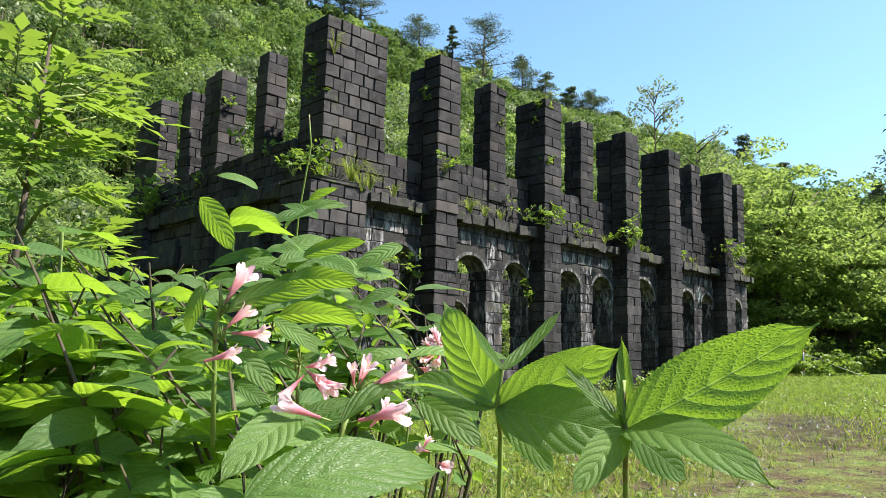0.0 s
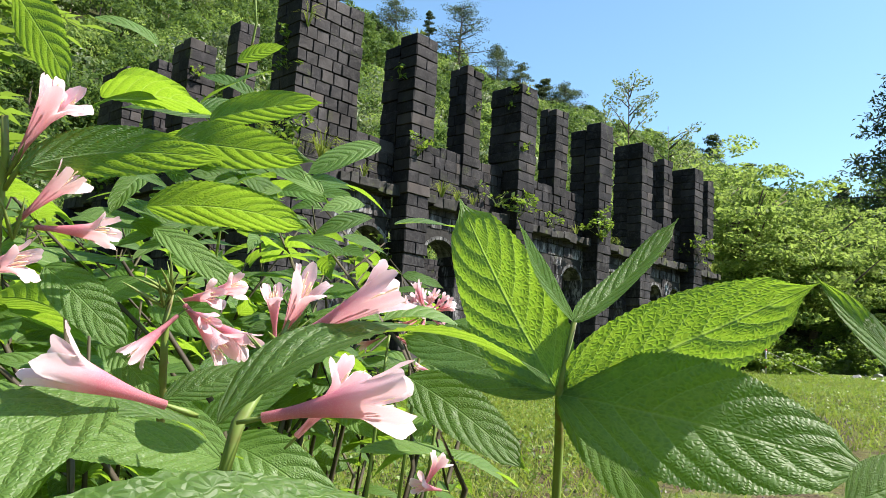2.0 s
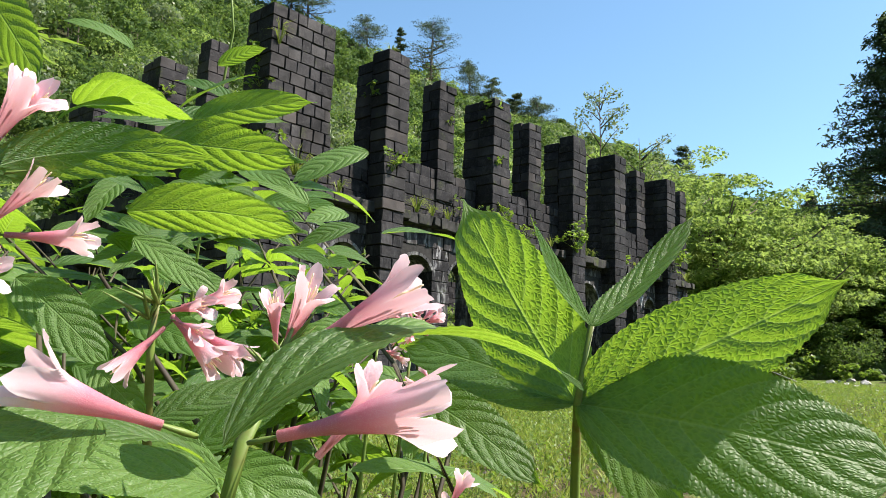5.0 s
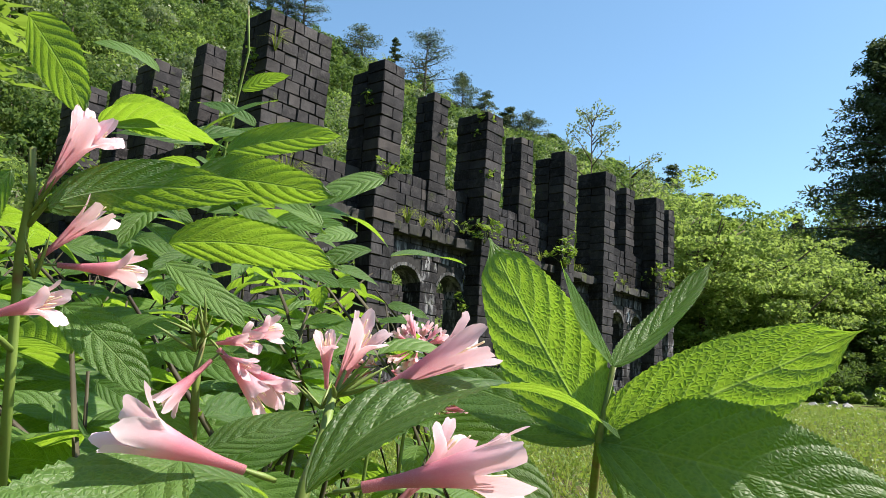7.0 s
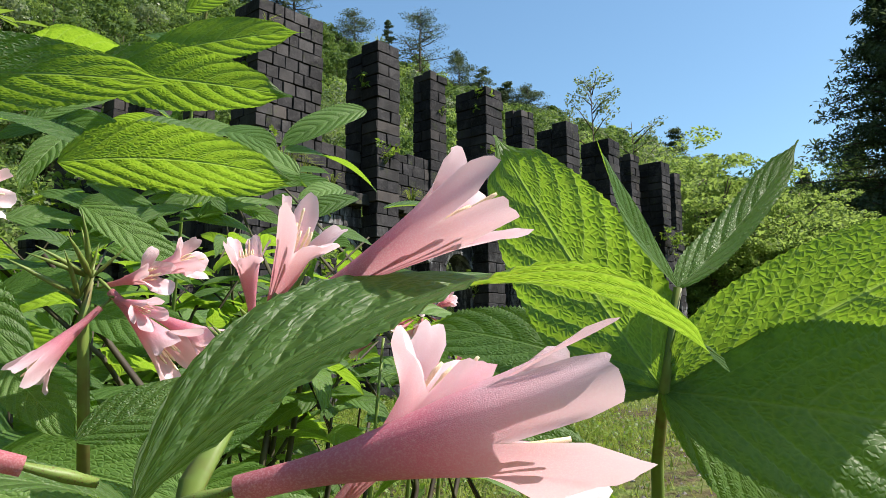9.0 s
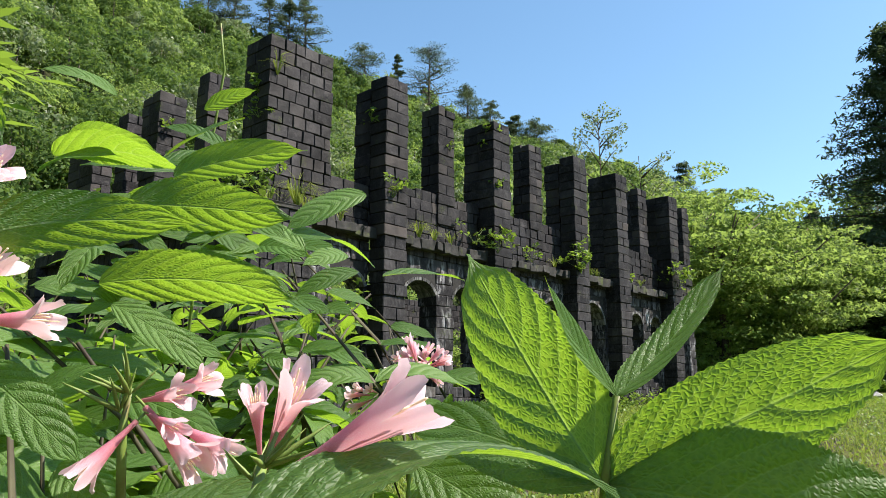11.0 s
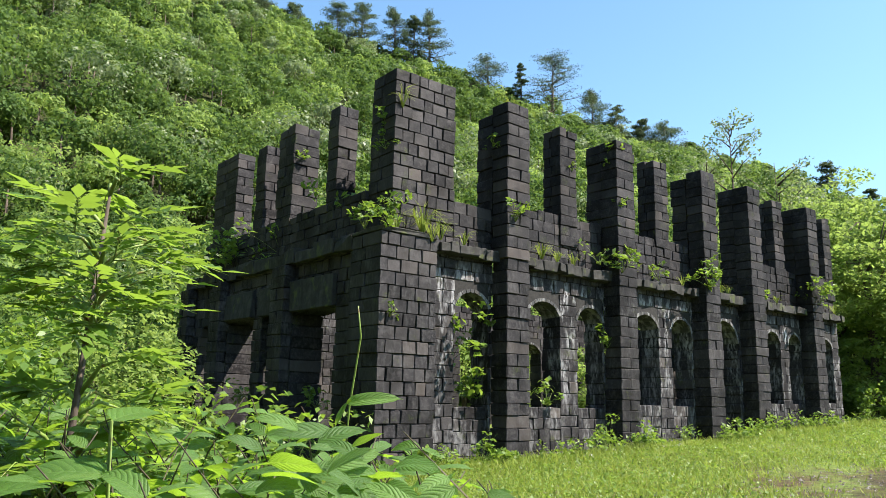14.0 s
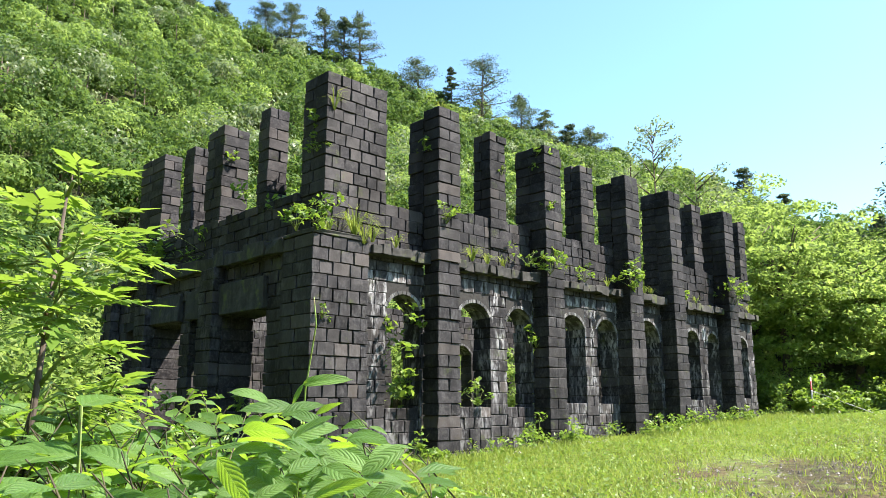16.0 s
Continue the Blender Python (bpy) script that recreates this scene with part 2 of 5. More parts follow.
h = m.math("ADD", m.math("MULTIPLY", gravel.outputs["Distance"], -0.4), gn(20.0, 6.0))
GROUND = m.finish(m.n("BsdfPrincipled", Base_Color=c, Roughness=0.95, Specular_IOR_Level=0.15, Normal=m.bump(h, 0.9, 0.035)).outputs[0])

m = Nodes("pale_stone")
g = m.noise(12.0, 5.0)
STONE = m.finish(m.n("BsdfPrincipled", Base_Color=m.ramp(g, (0.3, (0.22, 0.21, 0.20)), (0.7, (0.55, 0.53, 0.50))), Roughness=0.9, Normal=m.bump(g, 0.7, 0.02)).outputs[0])
m = Nodes("grey_gravel")
GRAVEL = m.finish(m.n("BsdfPrincipled", Base_Color=m.ramp(m.n("NewGeometry").outputs["Random Per Island"], (0.0, (0.04, 0.034, 0.028)), (0.6, (0.11, 0.098, 0.082)), (1.0, (0.24, 0.22, 0.20))), Roughness=0.9).outputs[0])
m = Nodes("red_white_pole")
z = m.n("SeparateXYZ", Vector=m.n("NewGeometry").outputs["Position"]).outputs[2]
POLE = m.finish(m.n("BsdfPrincipled", Base_Color=m.mix(m.math("GREATER_THAN", m.math("FRACT", m.math("MULTIPLY", z, 1.9)), 0.5), (0.45, 0.04, 0.05), (0.55, 0.52, 0.50)), Roughness=0.6).outputs[0])


# ---- mesh helpers ----
def mesh(name, verts, faces, mats, uvs=None, smooth=False, slots=None):
    me = bpy.data.meshes.new(name)
    me.from_pydata(verts, [], faces)
    for mat in mats if isinstance(mats, (list, tuple)) else [mats]:
        me.materials.append(mat)
    if uvs is not None:
        layer = me.uv_layers.new(name="UVMap")
        idx = np.empty(len(me.loops), dtype=np.int32)
        me.loops.foreach_get("vertex_index", idx)
        layer.data.foreach_set("uv", np.asarray(uvs, dtype=np.float32)[idx].ravel())
    if slots is not None:
        me.polygons.foreach_set("material_index", np.asarray(slots, dtype=np.int32))
    if smooth:
        me.polygons.foreach_set("use_smooth", np.ones(len(me.polygons), dtype=bool))
    me.update()
    return me


def quad_mesh(name, v, mat):
    """A mesh of loose quads from an array (n, 4, 3)."""
    v = np.asarray(v, dtype=np.float32)
    n = len(v)
    me = bpy.data.meshes.new(name)
    me.vertices.add(4 * n)
    me.vertices.foreach_set("co", v.ravel())
    me.loops.add(4 * n)
    me.loops.foreach_set("vertex_index", np.arange(4 * n, dtype=np.int32))
    me.polygons.add(n)
    me.polygons.foreach_set("loop_start", np.arange(0, 4 * n, 4, dtype=np.int32))
    me.polygons.foreach_set("loop_total", np.full(n, 4, dtype=np.int32))
    for one in mat if isinstance(mat, (list, tuple)) else [mat]:
        me.materials.append(one)
    me.update(calc_edges=True)
    return me


def part(name, me, parent, label="", m=None):
    ob = new(name, me)
    ob.parent = parent
    if m is not None:
        ob.matrix_basis = m
    return tagged(ob, label) if label else ob


def empty(name, x, y, z, label, category, group="", kind=""):
    ob = new(name)
    ob.location = (x, y, z)
    return tagged(ob, label, category, group, kind)


rng = np.random.default_rng(7)


def rand(a, b):
    return float(rng.uniform(a, b))


# steepness of the valley side by compass bearing from the valley floor
# bearings 110 to 200 lie out of view: slope added to block skylight
HILL_AZ = [2, 10, 19.3, 22.7, 26.4, 32.3, 36.5, 40.8, 45.2, 49.7, 54.2, 60.8, 67.1, 73.1, 85, 110, 200, 240, 360]
HILL_RISE = [0.1, 0.12, 0.178, 0.215, 0.25, 0.288, 0.316, 0.345, 0.374, 0.408, 0.44, 0.471, 0.504, 0.543, 0.603, 0.603, 0.55, 0.08, 0.1]


def ground_z(x, y):
    """Height of the ground: it falls gently towards the shrub, and climbs all round into the valley side."""
    base = 0.045 * np.clip(x, -30, 22)
    dx, dy = x + 6.95, y + 10.2
    d = np.hypot(dx, dy)
    rise = np.interp(np.degrees(np.arctan2(dy, dx)) % 360, HILL_AZ, HILL_RISE)
    up = 190.0 * rise * np.clip((d - 36.0) / 154.0, 0, 1) ** 1.12
    bumps = 0.05 * np.sin(0.9 * x + 0.4 * y) * np.cos(0.7 * y - 0.3 * x)
    return base + up + bumps


BX = np.array([[0, 0, 0], [1, 0, 0], [1, 1, 0], [0, 1, 0], [0, 0, 1], [1, 0, 1], [1, 1, 1], [0, 1, 1]], float)
BF = [(0, 3, 2, 1), (4, 5, 6, 7), (0, 1, 5, 4), (1, 2, 6, 5), (2, 3, 7, 6), (3, 0, 4, 7)]


def worn_corners(g, size=(1.0, 1.0, 1.0), worn=0.02, jitter=0.0):
    """The 24 points of a block with chamfered edges, three at each corner; worn: chamfer in metres."""
    half = np.array(size) / 2
    pts = []
    for c in BX:
        sign = c * 2 - 1
        base = sign * half + (g.uniform(-jitter, jitter, 3) if jitter else 0)
        cut = np.minimum(g.uniform(0.5, 1.5) * worn, half * 0.4)
        for ax in range(3):
            p = base - sign * cut
            p[ax] = base[ax]
            pts.append(p)
    return np.array(pts)


def worn_faces():
    """Faces of that block: six sides, twelve chamfers, eight corners."""
    faces = []
    for f in BF:
        ax = [k for k in range(3) if len({BX[i][k] for i in f}) == 1][0]
        faces.append(tuple(3 * i + ax for i in f))
    sides = [(f, [k for k in range(3) if len({BX[i][k] for i in f}) == 1][0]) for f in BF]
    for f, ax in sides:
        for p, q in zip(f, f[1:] + f[:1]):
            for g, bx in sides:
                if bx > ax and p in g and q in g:
                    faces.append((3 * q + ax, 3 * p + ax, 3 * p + bx, 3 * q + bx))
    for i, c in enumerate(BX):
        tri = (3 * i, 3 * i + 1, 3 * i + 2)
        faces.append(tri if c.sum() % 2 else tri[::-1])
    return faces


WF = worn_faces()


def boxes_mesh(name, boxes, mats, jitter=0.009, worn=0.009):
    """boxes: (x0, x1, y0, y1, z0, z1, slot)."""
    verts, faces, slots = [], [], []
    for x0, x1, y0, y1, z0, z1, s in boxes:
        k = len(verts)
        if s == 0:
            v = worn_corners(rng, (x1 - x0, y1 - y0, z1 - z0), worn, jitter) + ((x0 + x1) / 2, (y0 + y1) / 2, (z0 + z1) / 2)
            verts += v.tolist()
            faces += [tuple(i + k for i in f) for f in WF]
            slots += [s] * len(WF)
            continue
        v = BX * (x1 - x0, y1 - y0, z1 - z0) + (x0, y0, z0)
        verts += v.tolist()
        faces += [tuple(i + k for i in f) for f in BF]
        slots += [s] * 6
    return mesh(name, verts, faces, mats, slots=slots)


# ---- ground ----
def build_ground():
    fine = np.concatenate([np.linspace(-400, -40, 13)[:-1], np.arange(-40, 60, 0.8), np.arange(60, 260, 6.0), np.linspace(260, 700, 8)])
    gx, gy = np.meshgrid(fine, np.concatenate([np.linspace(-500, -40, 13)[:-1], np.arange(-40, 60, 0.8), np.arange(60, 260, 6.0), np.linspace(260, 700, 8)]))
    gz = ground_z(gx, gy)
    nx = gx.shape[1]
    verts = np.stack([gx, gy, gz], -1).reshape(-1, 3).tolist()
    faces = [(j * nx + i, j * nx + i + 1, (j + 1) * nx + i + 1, (j + 1) * nx + i) for j in range(gx.shape[0] - 1) for i in range(nx - 1)]
    tagged(new("ground", mesh("ground", verts, faces, GROUND, smooth=True)), "grassy earth with muddy wet gravel patches, climbing into a hill", "ground", kind="structure")


build_ground()

# ---- the ruin ----
COURSE = 0.222
LEDGE_Z, TOP_Z, SILL_Z, PARAPET_Z = 3.9, 7.0, 1.05, 5.06
WALL_Y0, WALL_Y1 = 0.42, 0.92
PILASTERS = ((2.87, 3.46), (6.17, 6.78), (9.47, 10.08), (11.62, 12.22), (14.85, 15.42))
END_X = 17.2
ruin = empty("ruined_smelter", 8.0, 4.0, 0.0, "roofless two-storey ruin of black slag blocks with arched windows", "ruin", kind="structure")
BACK = Matrix.Translation((-8.0, -4.0, 0.0))
UNIT = []
for k in range(8):
    v = worn_corners(rng, (1.0, 1.0, 1.0), 0.035, 0.022)
    UNIT.append(mesh("block", v.tolist(), WF, SLAG_ONE))


def lay(x0, x1, y0, y1, z0, z1, along="x", wide=(0.20, 0.36), deep=0.0, ragged=0.0):
    """Courses of blocks that fill a box. along: the axis of the courses; deep: split across too."""
    out = []
    n = max(1, round((z1 - z0) / COURSE))
    h = (z1 - z0) / n
    a0, a1 = (x0, x1) if along == "x" else (y0, y1)
    b0, b1 = (y0, y1) if along == "x" else (x0, x1)
    gap = 0.008
    for i in range(n):
        if ragged and i == n - 1 and rand(0, 1) < ragged:
            continue
        cuts = [a0]
        if a1 - a0 < 0.75:
            if i % 2:
                cuts.append((a0 + a1) / 2 + rand(-0.05, 0.05))
        else:
            p = a0 + (0.31 if i % 2 else 0.165) + rand(-0.03, 0.03)
            while p < a1 - 0.12:
                cuts.append(p)
                p += rand(*wide)
        cuts.append(a1)
        rows = [b0, b1] if not deep or b1 - b0 < 0.5 else [b0, b0 + (b1 - b0) * (0.5 if i % 2 else 0.62), b1]
        for p, q in zip(cuts, cuts[1:]):
            for r, s in zip(rows, rows[1:]):
                o = rand(-0.013, 0.011)
                lo, hi = z0 + i * h + gap * 0.6, z0 + (i + 1) * h - gap * 0.6
                if ragged and i == n - 1:
                    hi -= rand(0, 0.07)
                f0 = r + (o if r == b0 else gap)
                f1 = s - (o if s == b1 else gap)
                e0 = p + (gap if p != a0 else o)
                e1 = q - (gap if q != a1 else o)
                out.append((e0, e1, f0, f1, lo, hi, 0) if along == "x" else (f0, f1, e0, e1, lo, hi, 0))
    return out


def core(x0, x1, y0, y1, z0, z1, inset=0.035):
    return (x0 + inset, x1 - inset, y0 + inset, y1 - inset, z0, z1 - 0.012, 1)


def masonry(name, boxes, cores, label="", singles=False, face=None):
    if singles:
        ob = part(name, boxes_mesh(name, cores, [SLAG, MORTAR]), ruin, label, BACK)
        for x0, x1, y0, y1, z0, z1, _ in boxes:
            b = new("block", UNIT[int(rng.integers(8))])
            b.parent = ob
            b.location = ((x0 + x1) / 2, (y0 + y1) / 2, (z0 + z1) / 2)
            b.scale = (x1 - x0, y1 - y0, z1 - z0)
        return ob
    return part(name, boxes_mesh(name, boxes + cores, [face or SLAG, MORTAR]), ruin, label, BACK)


def pier(name, x0, x1, y0, y1, z0, z1, label="", singles=False, ragged=0.0, along="x"):
    return masonry(name, lay(x0, x1, y0, y1, z0, z1, along, deep=0.5, ragged=ragged), [core(x0, x1, y0, y1, z0, z1 - (0.24 if ragged else 0))], label, singles)


def foot(x, y):
    return float(ground_z(np.float64(x), np.float64(y))) - 0.35


def arch_bay(name, xa, xb, openings, y0, y1, z_top, sill, along="x"):
    """A stretch of wall from the ground to z_top, with arched openings (a0, a1, sill, spring, rise) through it."""
    boxes, cores, vs, fs = [], [], [], []
    z0 = foot(xa if along == "x" else 0, 0.5 if along == "x" else xa)
    spots = [xa]
    for o in openings:
        spots += [o[0], o[1]]
    spots.append(xb)

    def put(a0, a1, za, zb, single=False):
        if a1 - a0 < 0.03 or zb - za < 0.05:
            return
        box = (a0, a1, y0, y1) if along == "x" else (y0, y1, a0, a1)
        boxes.extend(lay(*box, za, zb, along))
        cores.append(core(*box, za, zb, 0.035))

    top_arch = max(o[3] + o[4] for o in openings) + 0.2
    for a0, a1 in zip(spots[::2], spots[1::2]):
        put(a0, a1, z0, top_arch)
    put(xa, xb, top_arch, z_top)
    for a0, a1, s, spring, rise in openings:
        put(a0, a1, z0, s)
        half, mid = (a1 - a0) / 2, (a0 + a1) / 2
        rad = (half * half + rise * rise) / (2 * rise)
        zc = spring + rise - rad
        span = math.asin(min(1.0, half / rad))
        steps = 11
        ring = 0.065
        for i in range(steps):
            t0, t1 = -span + 2 * span * i / steps + 0.012, -span + 2 * span * (i + 1) / steps - 0.012
            o = rand(0.004, 0.02)
            k = len(vs)
            for yy in (y0 - o, y1 + o):
                for r, t in ((rad, t0), (rad, t1), (rad + ring, t1), (rad + ring, t0)):
                    a, z = mid + r * math.sin(t), zc + r * math.cos(t)
                    vs.append((a, yy, z) if along == "x" else (yy, a, z))
            fs.extend([(k, k + 1, k + 2, k + 3), (k + 7, k + 6, k + 5, k + 4), (k + 4, k + 5, k + 1, k), (k + 5, k + 6, k + 2, k + 1), (k + 6, k + 7, k + 3, k + 2), (k + 7, k + 4, k, k + 3)])
        n = 14
        for i in range(n):
            p, q = a0 + (a1 - a0) * i / n, a0 + (a1 - a0) * (i + 1) / n
            c = min(abs(p - mid), abs(q - mid))
            zz = zc + math.sqrt(max(0.0, rad * rad - c * c)) + 0.02
            cores.append((p, q, y0 + 0.012, y1 - 0.012, zz, top_arch, 1) if along == "x" else (y0 + 0.012, y1 - 0.012, p, q, zz, top_arch, 1))
    ob = masonry(name, boxes, cores, face=SLAG_LIMED if name == "wall_bay" else None)
    if vs and along == "x":
        sub = new("arch", mesh("arch", vs, fs, PLASTER))
        sub.parent = ob
    return ob


# corner pier, with a broad front and a raised tower on it
pier("corner_pier", 0.0, 1.18, 0.0, 0.92, foot(0, 0), LEDGE_Z, "massive corner pier of black slag blocks", singles=True)
pier("tower", 0.52, 1.92, 0.46, 1.22, LEDGE_Z, 7.08, "tall corner stub of black slag blocks", singles=True)
for i, (a, b) in enumerate(PILASTERS):
    pier("pilaster", a, b, 0.0, 0.44, foot(a, 0), 6.93, singles=(i == 0))
    if i in (0, 2):
        pier("pilaster_back", a + 0.02, b - 0.02, 0.47, 0.90, LEDGE_Z, 7.02, ragged=0.4)
    else:
        pier("pilaster_back", a + 0.02, b - 0.02, 0.44, 0.88, LEDGE_Z, 6.93)
for a, b in ((4.82, 5.34), (8.14, 8.66), (13.72, 14.26), (16.72, 17.2)):
    pier("upper_post", a, b, 0.43, 0.93, 4.4, 7.03, ragged=0.3)

arch_bay("wall_bay", 1.18, 2.87, ((1.95, 2.78, SILL_Z, 2.86, 0.28),), WALL_Y0, WALL_Y1, LEDGE_Z, SILL_Z)
arch_bay("wall_bay", 3.46, 6.17, ((3.80, 4.76, SILL_Z + 0.02, 2.86, 0.30), (5.28, 6.10, SILL_Z + 0.02, 2.86, 0.30)), WALL_Y0, WALL_Y1, LEDGE_Z, SILL_Z)
arch_bay("wall_bay", 6.78, 9.47, ((7.12, 8.10, SILL_Z + 0.10, 2.86, 0.32), (8.58, 9.40, SILL_Z + 0.10, 2.86, 0.32)), WALL_Y0, WALL_Y1, LEDGE_Z, SILL_Z)
arch_bay("wall_bay", 10.08, 11.62, ((10.28, 11.48, 0.1, 2.75, 0.55),), WALL_Y0, WALL_Y1, LEDGE_Z, SILL_Z)
arch_bay("wall_bay", 12.22, 14.85, ((12.85, 13.66, SILL_Z + 0.22, 2.88, 0.32), (14.12, 14.80, SILL_Z + 0.22, 2.88, 0.32)), WALL_Y0, WALL_Y1, LEDGE_Z, SILL_Z)
arch_bay("wall_bay", 15.42, END_X, ((16.0, 16.75, SILL_Z + 0.28, 2.88, 0.30),), WALL_Y0, WALL_Y1, LEDGE_Z, SILL_Z)

# ledge slabs between the pilasters, and the parapet of the upper storey
stops = [1.14] + [v for p in PILASTERS for v in p] + [END_X]
for a, b in zip(stops[::2], stops[1::2]):
    boxes = []
    p = a
    while p < b - 0.01:
        q = min(b, p + rand(0.2, 0.5))
        boxes.append((p, q - 0.006, 0.15 + abs(rand(-0.05, 0.07)), 0.46, LEDGE_Z - 0.12 - rand(0, 0.05), LEDGE_Z + 0.02 + rand(0, 0.05), 0))
        p = q
    part("ledge", boxes_mesh("ledge", boxes, [LEDGE, MORTAR], 0.02), ruin, "mossy weathered ledge slab", BACK)
    if a > 10 and b < 12:
        continue
    pier("parapet", max(a, 1.92), b, 0.46, 0.90, LEDGE_Z, PARAPET_Z, ragged=0.25)
boxes = [(0.0, 1.18, -0.02, 0.5, LEDGE_Z, LEDGE_Z + 0.10, 0), (0.0, 0.55, 0.5, 1.3, LEDGE_Z, LEDGE_Z + 0.08, 0)]
part("corner_ledge", boxes_mesh("corner_ledge", boxes, [LEDGE, MORTAR], 0.02), ruin, "", BACK)

# the flank: pilasters, low arches, beams and stubs above
arch_bay("flank_wall", 0.92, 8.6, ((1.55, 3.12, 0.5, 2.72, 0.05), (3.74, 4.44, 0.5, 2.72, 0.05), (4.84, 6.15, 0.5, 2.72, 0.05), (6.75, 7.7, 0.5, 2.72, 0.05)), 0.12, 0.80, LEDGE_Z, 0.9, along="y")
for a, b in ((3.14, 3.70), (6.17, 6.72), (8.1, 8.6)):
    pier("flank_pilaster", -0.10, 0.118, a, b, foot(0, a), LEDGE_Z - 0.2, along="y")
for a, b in ((1.50, 3.13), (3.71, 4.50), (4.80, 6.16)):
    part("lintel", boxes_mesh("lintel", [(0.02, 0.117, a, b, 2.78, 3.36, 0)], [LEDGE, MORTAR], 0.02), ruin, "mossy stained concrete lintel", BACK)
pier("flank_parapet", 0.45, 0.95, 1.22, 8.6, LEDGE_Z, 4.95, along="y", ragged=0.5)
for a, b, w in ((2.37, 2.75, 0.44), (4.22, 4.92, 0.62), (5.57, 6.02, 0.42), (7.13, 8.4, 0.45)):
    pier("flank_post", 0.5, 0.5 + w, a, b, 4.3, 7.08 + rand(-0.05, 0.12), ragged=0.2)
boxes = []
p = 0.9
while p < 8.5:
    q = min(8.6, p + rand(0.4, 0.9))
    boxes.append((-0.04 + rand(0, 0.05), 0.5, p, q - 0.01, LEDGE_Z - 0.16 - rand(0, 0.06), LEDGE_Z + rand(0.0, 0.1), 0))
    p = q
part("ledge", boxes_mesh("ledge", boxes, [LEDGE, MORTAR], 0.03), ruin, "mossy weathered ledge slab", BACK)

# rear and far walls that close the ruin
arch_bay("rear_wall", 0.8, END_X, tuple((a, a + 1.0, 1.0, 2.8, 0.3) for a in (7.0, 8.6, 11.2, 13.2, 15.2)), 8.1, 8.6, 4.1, 1.0)
arch_bay("far_wall", 0.92, 8.1, ((2.6, 3.6, 0.9, 2.8, 0.3), (5.0, 6.0, 0.9, 2.8, 0.3)), END_X - 0.5, END_X, LEDGE_Z, 0.9, along="y")

# ---- trees ----
def leaf_quads(centres, size, up=0.6, slim=0.55):
    """Small leaf-shaped quads with a random lean, one at each centre."""
    n = len(centres)
    nrm = rng.normal(0, 1, (n, 3))
    nrm[:, 2] = np.abs(nrm[:, 2]) + up
    nrm /= np.linalg.norm(nrm, axis=1)[:, None]
    a = np.cross(nrm, rng.normal(0, 1, (n, 3)))
    a /= np.linalg.norm(a, axis=1)[:, None] + 1e-9
    b = np.cross(nrm, a)
    s = (size * rng.uniform(0.6, 1.35, n))[:, None]
    a, b = a * s, b * s * slim
    bend = nrm * s * 0.18
    return np.stack([centres - a - bend, centres - b, centres + a - bend, centres + b], 1)


def clumped(n, clumps, spread, flat=0.6):
    """n points round the clump centres."""
    pick = rng.integers(0, len(clumps), n)
    off = rng.normal(0, 1, (n, 3))
    off /= np.linalg.norm(off, axis=1)[:, None]
    off *= rng.uniform(0.35, 1.0, n)[:, None] ** 0.5
    return clumps[pick] + off * np.array([spread, spread, spread * flat]) * rng.uniform(0.7, 1.25, len(clumps))[pick][:, None]


def crown_clumps(n, rx, rz, z0, hollow=0.55):
    d = rng.normal(0, 1, (n, 3))
    d /= np.linalg.norm(d, axis=1)[:, None]
    r = rng.uniform(hollow, 1.0, n)[:, None]
    p = d * r * (rx, rx, rz)
    p[:, 2] = np.where(p[:, 2] < -0.55 * rz, -0.55 * rz * rng.uniform(0.3, 1, n), p[:, 2])
    return p * rng.uniform(0.82, 1.12, (n, 1)) + (0, 0, z0)


def tube(points, radii, sides=6):
    """Verts and faces of a tapered tube along points."""
    verts, faces = [], []
    pts = [Vector(p) for p in points]
    for i, p in enumerate(pts):
        d = (pts[min(i + 1, len(pts) - 1)] - pts[max(i - 1, 0)]).normalized()
        q = d.to_track_quat("Z", "Y")
        for k in range(sides):
            a = 2 * math.pi * k / sides
            verts.append(tuple(p + q @ Vector((math.cos(a) * radii[i], math.sin(a) * radii[i], 0))))
    for i in range(len(pts) - 1):
        for k in range(sides):
            k2 = (k + 1) % sides
            faces.append((i * sides + k, i * sides + k2, (i + 1) * sides + k2, (i + 1) * sides + k))
    faces.append(tuple(reversed(range(sides))))
    faces.append(tuple(range((len(pts) - 1) * sides, len(pts) * sides)))
    return verts, faces


def tubes_mesh(name, runs, mat, sides=6):
    verts, faces = [], []
    for points, radii in runs:
        v, f = tube(points, radii, sides)
        k = len(verts)
        verts += v
        faces += [tuple(i + k for i in q) for q in f]
    return mesh(name, verts, faces, mat, smooth=True)


def branches(height, spread, n, r0, lean=0.0):
    """A tapered trunk with limbs, as runs of points and radii."""
    top = Vector((lean * height, rand(-0.05, 0.05) * height, height))
    runs = [([Vector((0, 0, -0.3)).lerp(top, k / 6) + Vector((rand(-1, 1), rand(-1, 1), 0)) * 0.02 * height * (k > 0) for k in range(7)], [r0 * (1 - 0.85 * k / 6) for k in range(7)])]
    for _ in range(n):
        t = rand(0.3, 0.9)
        p = Vector((0, 0, 0)).lerp(top, t)
        a = rand(0, 2 * math.pi)
        e = p + Vector((math.cos(a), math.sin(a), rand(0.3, 0.9))) * spread * (1.1 - 0.6 * t)
        mid = p.lerp(e, 0.5) + Vector((0, 0, -0.06 * spread))
        runs.append(([p, mid, e], [r0 * 0.45 * (1 - 0.6 * t), r0 * 0.3 * (1 - 0.6 * t), r0 * 0.08]))
    return runs


